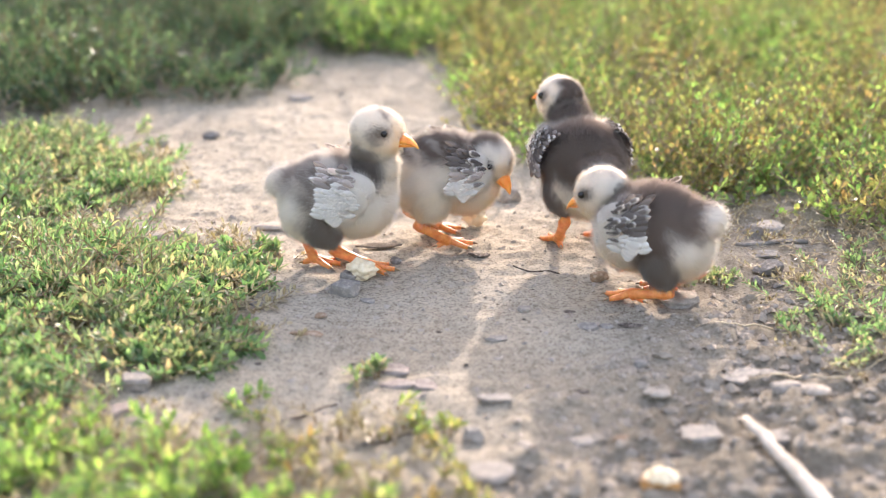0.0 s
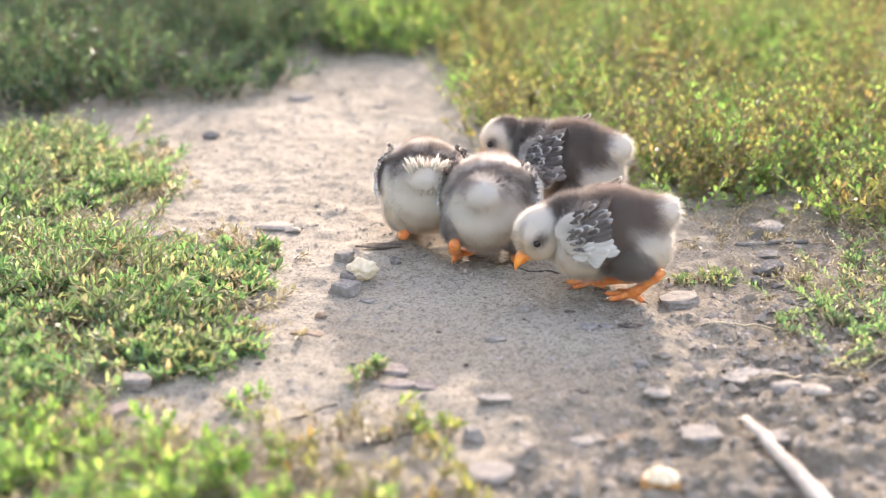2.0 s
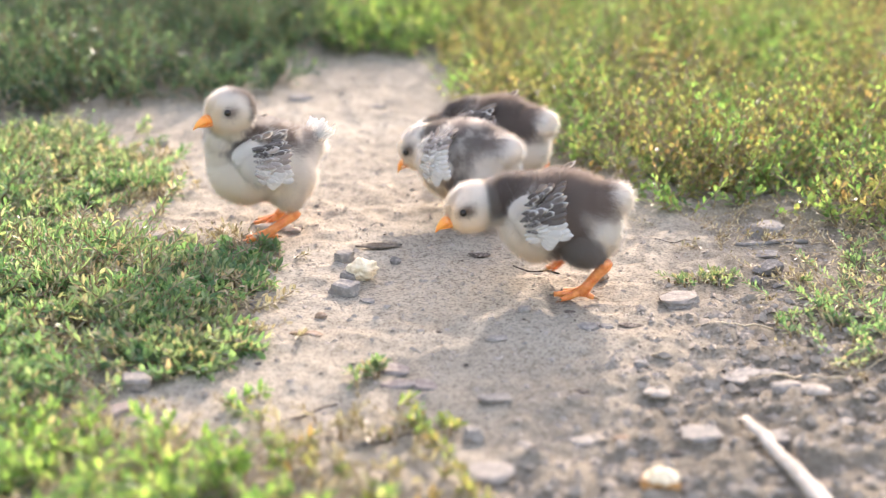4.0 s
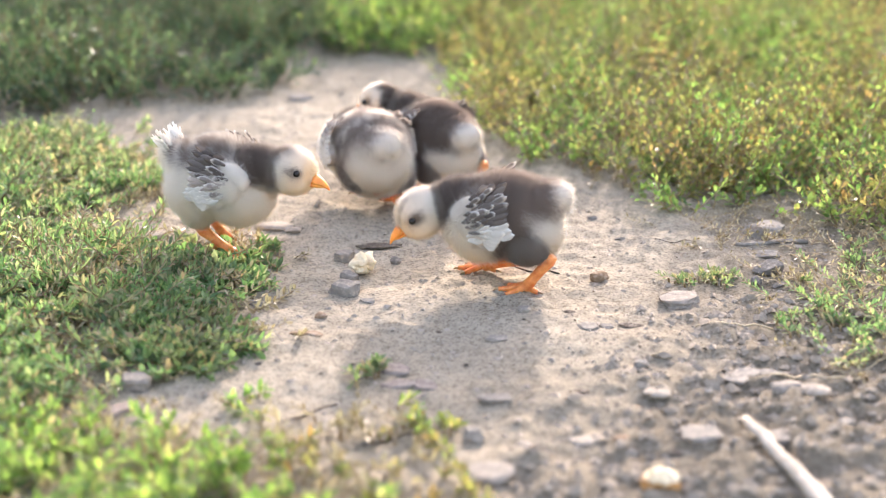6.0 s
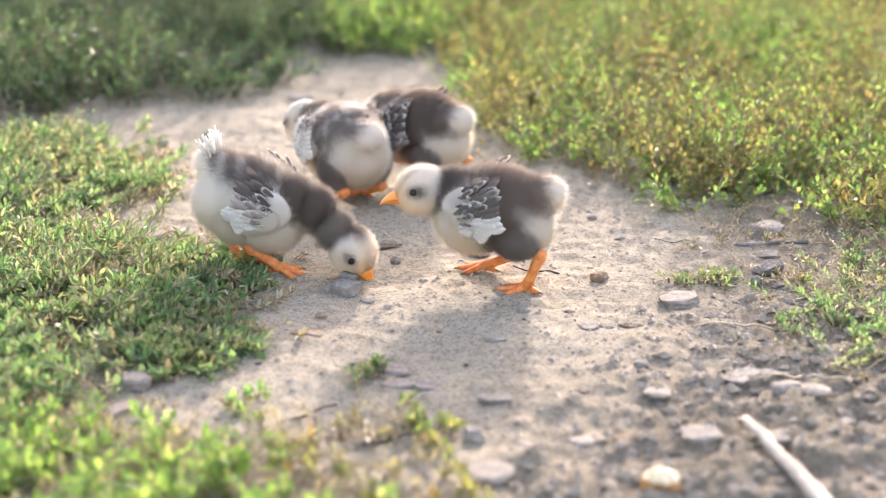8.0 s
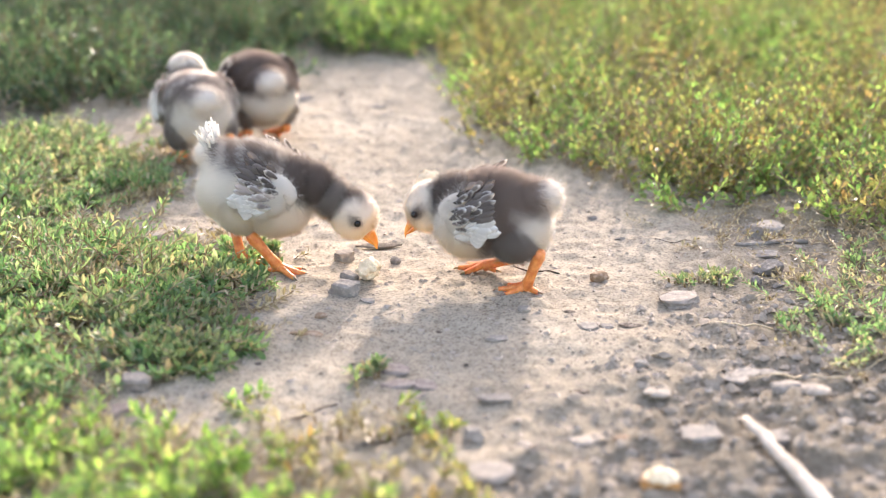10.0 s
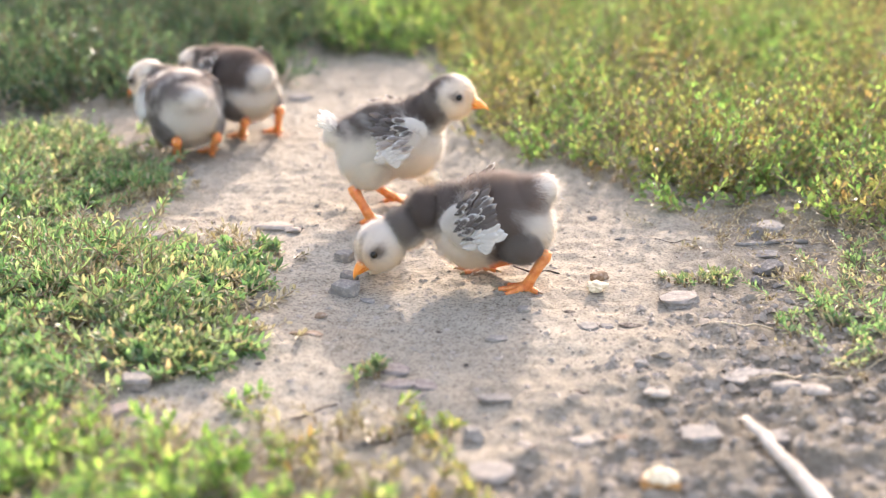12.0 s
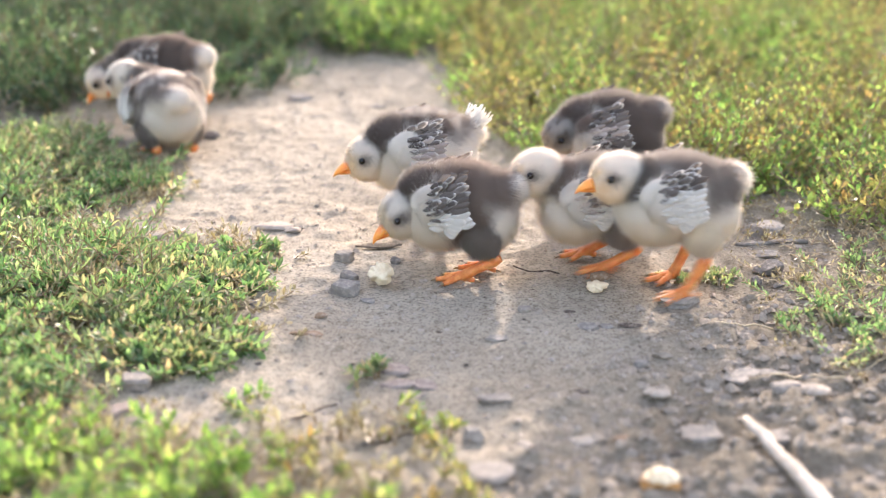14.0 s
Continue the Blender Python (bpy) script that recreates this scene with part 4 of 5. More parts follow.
weeds("tall_knotweed", "tall yellowing knotweed thicket beside the path", [(0.005, 1.75), (0.006, 1.60), (0.022, 1.36), (0.060, 1.235), (0.115, 1.195), (0.155, 1.155), (0.168, 1.075), (0.225, 1.070), (0.275, 1.03), (0.325, 1.00), (0.45, 0.98), (0.7, 1.1), (1.0, 2.0), (1.0, 2.35), (0.08, 2.35), (-0.02, 1.95)], 8200, (0.03, 0.115), (8, 70), (0.005, 0.0098), LEAF_DRY, 7, feather=0.012, nodes=10, plain=True, clump=15, gaps=0.8, broad=(0.22, 0.32))
weeds("edge_knotweed", "thin knotweed straggling over the stony verge", [(0.199, 0.826), (0.213, 0.862), (0.253, 0.922), (0.285, 1.002), (0.40, 1.002), (0.40, 0.80), (0.25, 0.765)], 160, (0.014, 0.038), (4, 40), (0.0036, 0.0072), LEAF, 8, feather=0.010, gaps=0.7, clump=34)
weeds("low_knotweed", "small tuft of half-dry knotweed among pebbles", [(0.151, 0.925), (0.175, 0.942), (0.201, 0.935), (0.201, 0.914), (0.173, 0.908)], 34, (0.012, 0.024), (2, 16), (0.003, 0.006), LEAF, 9, feather=0.003, nodes=8, gaps=0.0, broad=(0.10, 0.15), kind="")
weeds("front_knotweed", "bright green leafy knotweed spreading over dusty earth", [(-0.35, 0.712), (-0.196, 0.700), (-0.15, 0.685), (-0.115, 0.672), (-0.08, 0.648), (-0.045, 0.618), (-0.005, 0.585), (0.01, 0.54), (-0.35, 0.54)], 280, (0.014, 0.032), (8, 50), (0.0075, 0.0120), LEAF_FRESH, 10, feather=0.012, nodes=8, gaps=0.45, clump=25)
weeds("sparse_knotweed", "few thin weed shoots with dry stalks on bare earth", [(-0.14, 0.735), (-0.094, 0.748), (-0.05, 0.715), (-0.005, 0.72), (0.02, 0.67), (0.02, 0.60), (-0.10, 0.65)], 40, (0.010, 0.024), (8, 45), (0.005, 0.009), LEAF_DRY, 12, feather=0.006, nodes=7, gaps=0.0)
weeds("weed_sprig", "small green weed sprig on the bare path", [(-0.055, 0.776), (-0.045, 0.785), (-0.035, 0.776), (-0.04, 0.760), (-0.05, 0.762)], 9, (0.012, 0.024), (20, 60), (0.006, 0.010), LEAF, 13, feather=0.002, nodes=5, gaps=0.0, kind="")
weeds("weed_runner", "trailing knotweed runner creeping onto the path", [(-0.165, 0.945), (-0.150, 0.975), (-0.128, 0.972), (-0.125, 0.955), (-0.145, 0.940)], 7, (0.022, 0.040), (2, 16), (0.007, 0.012), LEAF, 51, feather=0.002, nodes=8, gaps=0.0, broad=(0.14, 0.2), kind="")
weeds("dead_weeds", "dead tan stalks and leaf litter under the green mat", [(-0.75, 1.33), (-0.35, 1.29), (-0.271, 1.24), (-0.20, 1.16), (-0.225, 1.06), (-0.11, 0.98), (-0.12, 0.90), (-0.11, 0.80), (-0.16, 0.75), (-0.13, 0.74), (0.0, 0.70), (0.0, 0.60), (-0.35, 0.55), (-0.75, 0.6)], 2200, (0.018, 0.045), (2, 22), (0.004, 0.009), LEAF_DEAD, 21, feather=0.01, nodes=6)
weeds("dead_verge", "dead straw-coloured stalks under the thicket's edge", [(0.0, 1.5), (0.05, 1.23), (0.14, 1.13), (0.145, 1.04), (0.165, 0.985), (0.24, 0.955), (0.20, 0.84), (0.24, 0.77), (0.4, 0.80), (0.6, 1.2), (0.4, 1.6)], 1000, (0.015, 0.045), (1, 16), (0.0025, 0.006), LEAF_DEAD, 22, feather=0.015, nodes=6)
weeds("yard_weeds", "rough low weeds round the yard", [(-5, -2.5), (-0.35, -2.5), (-0.32, 0.5), (-0.8, 0.62), (-0.8, 1.34), (-1.05, 1.44), (-1.05, 2.4), (1.05, 2.4), (1.05, 1.95), (0.75, 1.05), (0.48, 0.9), (0.55, -2.5), (5, -2.5), (5, 6), (-5, 6)], 5200, (0.06, 0.14), (15, 70), (0.02, 0.04), LEAF_DRY, 31, feather=0.03, nodes=4, plain=True, clump=1.5, gaps=0.5, broad=(0.16, 0.24))
weeds("knotweed_fringe", "thin fringe of short knotweed shoots creeping over the path", [(-0.20, 1.00), (-0.115, 0.978), (-0.118, 0.90), (-0.135, 0.875), (-0.112, 0.80), (-0.15, 0.77), (-0.19, 0.78), (-0.20, 0.88)], 250, (0.014, 0.042), (1, 15), (0.006, 0.0115), LEAF, 33, feather=0.006, nodes=8, gaps=0.45, clump=45, broad=(0.16, 0.23))


# ---- how the chicks and crumbs move ----
def key(rig, t, place, turn, head, gaze):
    """A pose of a chick at t: its body's centre, (heading, pitch), its head's centre, (heading, pitch) of the gaze; metres and degrees."""
    rig["keys"].append((t, *place, *turn, *head, *gaze))


def glide(ts, values, t):
    """Smooth curve through the rows without overshoot."""
    ts = np.array(ts)
    if len(ts) == 1 or t <= ts[0]:
        return values[0]
    if t >= ts[-1]:
        return values[-1]
    d = np.diff(values, axis=0) / np.diff(ts)[:, None]
    i = min(int(np.searchsorted(ts, t, side="right")) - 1, len(ts) - 2)

    def slope(k):
        if k in (0, len(ts) - 1):
            return np.zeros(values.shape[1])
        a, b = d[k - 1], d[k]
        return np.where(a * b > 0, 2 * a * b / np.where(np.abs(a + b) < 1e-9, 1, a + b), 0)

    w = ts[i + 1] - ts[i]
    u = (t - ts[i]) / w
    return (2 * u ** 3 - 3 * u ** 2 + 1) * values[i] + (u ** 3 - 2 * u ** 2 + u) * w * slope(i) + (3 * u ** 2 - 2 * u ** 3) * values[i + 1] + (u ** 3 - u ** 2) * w * slope(i + 1)


def frame_of(x_axis, up):
    x = Vector(x_axis).normalized()
    y = Vector(up).cross(x).normalized()
    z = x.cross(y)
    return Matrix((x, y, z)).transposed().to_4x4()


def animate(rig, stance=0.017):
    """Keys a chick and its parts every tenth of a second: body, bending neck, head, and legs that step as it goes."""
    s, rows = rig["s"], np.array(sorted(rig["keys"]))
    ts, values = rows[:, 0], rows[:, 1:]
    times = [round(0.1 * k, 1) for k in range(141)]
    val = [glide(ts, values, t) for t in times]
    turn2 = lambda a, v: Vector((math.cos(a) * v[0] - math.sin(a) * v[1], math.sin(a) * v[0] + math.cos(a) * v[1]))

    def rest(k, side):
        v = val[min(k, len(val) - 1)]
        for t0, t1, who, place in rig.get("stands", ()):
            if who == side and t0 <= 0.1 * k <= t1:
                return Vector(place)
        return Vector(v[:2]) + turn2(radians(v[3]), (-0.001 * s, side * stance * s))

    feet = {}
    tracks = {side: [] for side in (1, -1)}
    for side in (1, -1):
        feet[side] = dict(at=rest(0, side), yaw=val[0][3], move=None)
    for k in range(len(times)):
        for side in (1, -1):
            f, other = feet[side], feet[-side]
            if f["move"]:
                k0, a, b, y0, y1 = f["move"]
                if k >= k0 + 2:
                    f["at"], f["yaw"], f["move"] = b, y1, None
            off = (rest(k, side) - f["at"]).length
            limit = 0.019 * s
            if f["move"] is None and off > limit and (other["move"] is None or off > 0.034 * s):
                pace = rest(k + 3, side) - rest(k + 2, side)
                ahead = rest(k + 2, side) + pace * min(1.5, 0.02 / max(pace.length, 1e-6))
                f["move"] = (k, f["at"].copy(), ahead, f["yaw"], val[min(k + 3, len(val) - 1)][3])
            if f["move"]:
                k0, a, b, y0, y1 = f["move"]
                u = (k - k0) / 2
                tracks[side].append((a.lerp(b, u), 0.016 * s * math.sin(math.pi * u), y0 + (y1 - y0) * u))
            else:
                tracks[side].append((f["at"].copy(), 0.0, f["yaw"]))
    out = {o: [] for o in (rig["chick"], rig["body"], rig["head"], *rig["necks"])}
    for side, thigh, shank, foot in rig["legs"]:
        out[thigh], out[shank], out[foot] = [], [], []
    for k, t in enumerate(times):
        x, y, z, heading, pitch, hx, hy, hz, gaze, dip = val[k]
        root = pose(x, y, 0, 0, 0, heading)
        inv = root.inverted()
        body = pose(0, 0, z, 0, pitch, 0)
        head = inv @ pose(hx, hy, hz, 0, 0, gaze) @ pose(0, 0, 0, 0, dip, 0)
        out[rig["chick"]].append((t, root)), out[rig["body"]].append((t, body)), out[rig["head"]].append((t, head))
        p0 = body @ Vector((0.024 * s, 0, 0.008 * s))
        p2 = head @ Vector((-0.005 * s, 0, -0.005 * s))
        gap = (p2 - p0).length
        p1 = p0 + (body.to_3x3() @ Vector((0.75, 0, 0.6))) * gap * 0.5
        for j, piece in enumerate(rig["necks"]):
            u = (0.10, 0.45, 0.80)[j]
            p = p0 * (1 - u) ** 2 + p1 * 2 * u * (1 - u) + p2 * u * u
            tangent = (p1 - p0) * (1 - u) + (p2 - p1) * u
            if tangent.length < 1e-4:
                tangent = body.to_3x3() @ Vector((1, 0, 0.4))
            nape = (body.to_3x3() @ Vector((-0.5, 0, 1))) * (1 - u) + (head.to_3x3() @ Vector((-0.7, 0, 0.8))) * u
            out[piece].append((t, Matrix.Translation(p) @ frame_of(tangent, nape)))
        for side, thigh, shank, foot in rig["legs"]:
            at, lift, yaw = tracks[side][k]
            sole = inv @ pose(at.x, at.y, lift, 0, 0, yaw) @ pose(0, 0, 0, 0, lift * 1800, 0)
            ankle = sole @ Vector((0, 0, ANKLE * s))
            hip = body @ (Vector((HIP.x, side * HIP.y, HIP.z)) * s)
            line = ankle - hip
            dist = min(max(line.length, 0.012 * s), (THIGH + SHANK) * s * 0.995)
            along = ((THIGH * s) ** 2 - (SHANK * s) ** 2 + dist ** 2) / (2 * dist)
            high = math.sqrt(max(0.0, (THIGH * s) ** 2 - along ** 2))
            line.normalize()
            back = Vector((-1, 0, 0)) - line * line.dot(Vector((-1, 0, 0)))
            hock = hip + line * along + back.normalized() * high
            for piece, a, b in ((thigh, hip, hock), (shank, hock, ankle)):
                z_axis = (a - b).normalized()
                y_axis = z_axis.cross(Vector((1, 0, 0))).normalized()
                out[piece].append((t, Matrix.Translation(a) @ Matrix((y_axis.cross(z_axis), y_axis, z_axis)).transposed().to_4x4()))
            out[foot].append((t, sole))
    for ob, path in out.items():
        walk(ob, path)


def motions():
    # chick collared
    key(chick_collared, 0, (0.141, 0.8966, 0.0478), (150, 0), (0.1051, 0.9144, 0.0674), (148, 22))
    key(chick_collared, 0.5, (0.1392, 0.8966, 0.0478), (150, 0), (0.1026, 0.9144, 0.0654), (152, 25))
    key(chick_collared, 1, (0.1222, 0.8966, 0.0478), (160, 5), (0.0655, 0.9056, 0.0597), (185, 15))
    key(chick_collared, 1.5, (0.11, 0.9017, 0.0421), (165, 8), (0.0605, 0.9116, 0.0466), (175, 40))
    key(chick_collared, 2, (0.1118, 0.9017, 0.0441), (165, 8), (0.0638, 0.9026, 0.0438), (200, 45))
    key(chick_collared, 2.5, (0.1154, 0.9017, 0.0461), (167, 8), (0.0656, 0.9033, 0.0455), (195, 45))
    key(chick_collared, 3, (0.1083, 0.9068, 0.0522), (168, 2), (0.0526, 0.9104, 0.0648), (188, 15))
    key(chick_collared, 3.2, (0.1063, 0.9068, 0.0542), (168, 2), (0.0488, 0.9104, 0.0679), (188, 20))
    key(chick_collared, 5.3, (0.0414, 0.9225, 0.0449), (170, 8), (-0.0187, 0.9243, 0.0362), (190, 30))
    key(chick_collared, 5.5, (0.0414, 0.9225, 0.0441), (170, 8), (-0.0176, 0.9243, 0.0362), (190, 35))
    key(chick_collared, 6, (0.0425, 0.9225, 0.0481), (170, 5), (-0.0148, 0.9243, 0.0503), (190, 35))
    key(chick_collared, 6.5, (0.0406, 0.9225, 0.0497), (170, 4), (-0.0148, 0.9243, 0.0555), (190, 30))
    key(chick_collared, 7, (0.0414, 0.9225, 0.0469), (170, 5), (-0.0129, 0.9243, 0.0511), (190, 38))
    key(chick_collared, 7.5, (0.0414, 0.9225, 0.0481), (170, 5), (-0.0122, 0.9243, 0.0523), (190, 30))
    key(chick_collared, 8, (0.0368, 0.9225, 0.0529), (170, 2), (-0.0136, 0.925, 0.066), (188, 8))
    key(chick_collared, 8.2, (0.0375, 0.9225, 0.0529), (170, 2), (-0.0147, 0.925, 0.066), (188, 10))
    key(chick_collared, 10.3, (0.0349, 0.9225, 0.0497), (168, 4), (-0.0073, 0.9344, 0.0509), (165, 45))
    key(chick_collared, 10.5, (0.0349, 0.9225, 0.0497), (168, 4), (-0.0061, 0.9344, 0.0509), (165, 45))
    key(chick_collared, 11, (0.0349, 0.9225, 0.0509), (168, 4), (-0.0091, 0.9297, 0.0565), (178, 40))
    key(chick_collared, 11.5, (0.033, 0.9225, 0.0529), (172, 4), (-0.0273, 0.9232, 0.0546), (190, 38))
    key(chick_collared, 12, (0.0349, 0.9225, 0.0469), (175, 14), (-0.0419, 0.9198, 0.0289), (195, 40))
    key(chick_collared, 12.5, (0.0331, 0.9225, 0.0449), (175, 16), (-0.0321, 0.9216, 0.0282), (190, 60))
    key(chick_collared, 13, (0.035, 0.9225, 0.0457), (172, 6), (-0.0273, 0.9232, 0.0506), (190, 38))
    key(chick_collared, 13.5, (0.0349, 0.9225, 0.0477), (172, 5), (-0.0224, 0.9225, 0.0489), (192, 38))
    key(chick_collared, 13.7, (0.0304, 0.9246, 0.0518), (173, 1), (-0.03, 0.9241, 0.0555), (192, 28))
    key(chick_collared, 14, (0.0139, 0.9387, 0.0507), (176, 2), (-0.0262, 0.9354, 0.0461), (195, 32))
    # chick greyish
    key(chick_greyish, 0, (-0.0757, 0.9531, 0.053), (-6, -6), (-0.0442, 0.9455, 0.1006), (-12, 10))
    key(chick_greyish, 0.5, (-0.0365, 0.9464, 0.047), (-2, 2), (0.0253, 0.9399, 0.0665), (-15, 25))
    key(chick_greyish, 1, (-0.019, 0.942, 0.0444), (15, 4), (0.0336, 0.9519, 0.0431), (5, 45))
    key(chick_greyish, 1.5, (0.012, 0.9442, 0.0436), (62, 4), (0.049, 0.9897, 0.0454), (60, 40))
    key(chick_greyish, 2, (0.0323, 0.9725, 0.0425), (82, 4), (0.0455, 1.024, 0.0412), (75, 40))
    key(chick_greyish, 2.5, (0.0494, 1, 0.0451), (98, 2), (0.0496, 1.051, 0.0415), (100, 40))
    key(chick_greyish, 2.8, (0.0501, 1.015, 0.0461), (130, 4), (0.0068, 1.038, 0.0413), (190, 40))
    key(chick_greyish, 3, (0.0524, 1.021, 0.0463), (148, 4), (0.0046, 1.031, 0.0432), (200, 45))
    key(chick_greyish, 3.2, (0.0505, 1.025, 0.0495), (150, 4), (0.0046, 1.036, 0.0572), (195, 40))
    key(chick_greyish, 5.3, (-0.0328, 1.093, 0.0383), (112, 2), (-0.0618, 1.14, 0.034), (120, 40))
    key(chick_greyish, 5.5, (-0.035, 1.093, 0.0369), (110, 2), (-0.0619, 1.14, 0.0315), (120, 40))
    key(chick_greyish, 6, (-0.0566, 1.084, 0.0467), (112, 2), (-0.0795, 1.131, 0.0426), (120, 40))
    key(chick_greyish, 6.5, (-0.0526, 1.093, 0.0465), (135, 2), (-0.0865, 1.123, 0.0483), (160, 35))
    key(chick_greyish, 7, (-0.0438, 1.093, 0.0465), (158, 2), (-0.0967, 1.11, 0.0542), (165, 15))
    key(chick_greyish, 7.5, (-0.073, 1.1, 0.0463), (140, 2), (-0.109, 1.133, 0.0557), (140, 30))
    key(chick_greyish, 8, (-0.0768, 1.104, 0.0465), (125, 2), (-0.1124, 1.146, 0.0538), (130, 30))
    key(chick_greyish, 8.2, (-0.0801, 1.107, 0.0456), (125, 2), (-0.115, 1.149, 0.053), (130, 30))
    key(chick_greyish, 10.3, (-0.2199, 1.223, 0.0469), (112, 2), (-0.2335, 1.268, 0.0704), (130, 5))
    key(chick_greyish, 10.5, (-0.2174, 1.223, 0.0484), (112, 2), (-0.2309, 1.268, 0.0714), (130, 10))
    key(chick_greyish, 11, (-0.2121, 1.226, 0.0475), (118, 2), (-0.2382, 1.266, 0.0684), (150, 15))
    key(chick_greyish, 11.5, (-0.2068, 1.223, 0.0449), (115, 2), (-0.2499, 1.265, 0.0582), (140, 20))
    key(chick_greyish, 12, (-0.2276, 1.23, 0.0451), (118, 2), (-0.2636, 1.269, 0.0599), (150, 25))
    key(chick_greyish, 12.5, (-0.243, 1.24, 0.0413), (118, 2), (-0.2759, 1.282, 0.0438), (140, 40))
    key(chick_greyish, 13, (-0.2489, 1.246, 0.0425), (118, 2), (-0.2817, 1.287, 0.0503), (140, 40))
    key(chick_greyish, 13.5, (-0.243, 1.24, 0.0413), (118, 2), (-0.2856, 1.282, 0.0516), (140, 40))
    key(chick_greyish, 14, (-0.2445, 1.24, 0.0413), (118, 2), (-0.2862, 1.28, 0.0574), (150, 30))
    # chick dark
    key(chick_dark, 0, (0.1002, 1.002, 0.0606), (105, -18), (0.0872, 1.043, 0.0985), (132, 0))
    key(chick_dark, 0.5, (0.0921, 1.002, 0.0597), (112, -15), (0.075, 1.035, 0.0963), (186, 5))
    key(chick_dark, 1, (0.1155, 1.009, 0.0502), (160, 0), (0.0701, 1.017, 0.0777), (188, 20))
    key(chick_dark, 1.5, (0.1078, 1.015, 0.0526), (160, 4), (0.0578, 1.031, 0.0521), (165, 40))
    key(chick_dark, 2, (0.097, 1.034, 0.0533), (152, 4), (0.0464, 1.054, 0.0651), (165, 35))
    key(chick_dark, 2.5, (0.0899, 1.051, 0.0527), (150, 2), (0.0393, 1.072, 0.069), (165, 30))
    key(chick_dark, 3, (0.0702, 1.081, 0.0598), (165, 2), (0.0092, 1.089, 0.0629), (180, 40))
    key(chick_dark, 3.2, (0.0682, 1.084, 0.0599), (166, 2), (-0.0009, 1.087, 0.0581), (192, 45))
    key(chick_dark, 5.3, (0.0141, 1.122, 0.0438), (125, 2), (-0.0112, 1.161, 0.0448), (140, 30))
    key(chick_dark, 5.5, (0.0154, 1.122, 0.0438), (122, 2), (-0.0089, 1.162, 0.0445), (140, 30))
    key(chick_dark, 6, (-0.0041, 1.128, 0.043), (128, -2), (-0.0508, 1.164, 0.0648), (150, 10))
    key(chick_dark, 6.5, (-0.0073, 1.137, 0.048), (145, 0), (-0.0773, 1.162, 0.0604), (160, 20))
    key(chick_dark, 7, (-0.0028, 1.14, 0.0481), (140, 2), (-0.0443, 1.171, 0.0471), (150, 40))
    key(chick_dark, 7.5, (-0.011, 1.14, 0.0472), (140, 2), (-0.0442, 1.171, 0.0519), (150, 40))
    key(chick_dark, 8, (-0.0147, 1.14, 0.0491), (145, 2), (-0.0488, 1.169, 0.0549), (150, 40))
    key(chick_dark, 8.2, (-0.0147, 1.14, 0.0491), (145, 2), (-0.0488, 1.169, 0.0549), (150, 40))
    key(chick_dark, 10.3, (-0.1747, 1.293, 0.048), (112, 0), (-0.2038, 1.336, 0.0521), (140, 40))
    key(chick_dark, 10.5, (-0.1747, 1.293, 0.048), (115, 0), (-0.2063, 1.335, 0.0524), (140, 40))
    key(chick_dark, 11, (-0.1779, 1.296, 0.0444), (118, 2), (-0.2098, 1.338, 0.0435), (140, 40))
    key(chick_dark, 11.5, (-0.1727, 1.296, 0.0444), (128, 2), (-0.2068, 1.335, 0.0417), (140, 40))
    key(chick_dark, 12, (-0.1849, 1.293, 0.0506), (130, 0), (-0.2285, 1.327, 0.0595), (150, 20))
    key(chick_dark, 12.5, (-0.2039, 1.285, 0.0587), (140, -6), (-0.2588, 1.303, 0.0897), (190, 10))
    key(chick_dark, 13, (-0.2418, 1.326, 0.0544), (160, -2), (-0.3116, 1.334, 0.0779), (190, 15))
    key(chick_dark, 13.3, (-0.2435, 1.326, 0.0517), (160, 0), (-0.3117, 1.334, 0.0758), (190, 20))
    key(chick_dark, 13.5, (-0.2499, 1.333, 0.0514), (162, 2), (-0.3127, 1.339, 0.057), (190, 40))
    key(chick_dark, 13.7, (-0.2553, 1.333, 0.0503), (162, 3), (-0.3209, 1.339, 0.0433), (188, 45))
    key(chick_dark, 14, (-0.255, 1.333, 0.0546), (162, 3), (-0.3193, 1.339, 0.0433), (188, 45))
    # chick tufted
    key(chick_tufted, 0, (0.0004, 1.009, 0.0523), (14, 4), (0.0342, 1.004, 0.0653), (-35, 45))
    key(chick_tufted, 0.5, (-0.0058, 1.012, 0.0598), (32, 0), (0.0252, 1.022, 0.0769), (-20, 25))
    key(chick_tufted, 1, (-0.0099, 1.012, 0.0512), (65, 4), (0.0111, 1.055, 0.0449), (40, 45))
    key(chick_tufted, 1.5, (-0.0131, 1.009, 0.0502), (80, 4), (-0.0082, 1.06, 0.0433), (90, 45))
    key(chick_tufted, 2, (-0.0133, 1.015, 0.0418), (92, 4), (-0.0126, 1.067, 0.0391), (100, 45))
    key(chick_tufted, 2.5, (-0.012, 1.021, 0.0528), (108, 2), (-0.0403, 1.064, 0.0655), (150, 10))
    key(chick_tufted, 2.8, (-0.025, 1.047, 0.0561), (150, 0), (-0.0698, 1.062, 0.0873), (185, 8))
    key(chick_tufted, 3, (-0.0511, 1.061, 0.0544), (172, 0), (-0.0875, 1.062, 0.0924), (188, 8))
    key(chick_tufted, 3.2, (-0.0762, 1.051, 0.0571), (178, -2), (-0.1368, 1.05, 0.098), (186, 8))
    key(chick_tufted, 5.3, (-0.1771, 1.002, 0.0542), (262, -8), (-0.1604, 0.9505, 0.102), (285, 10))
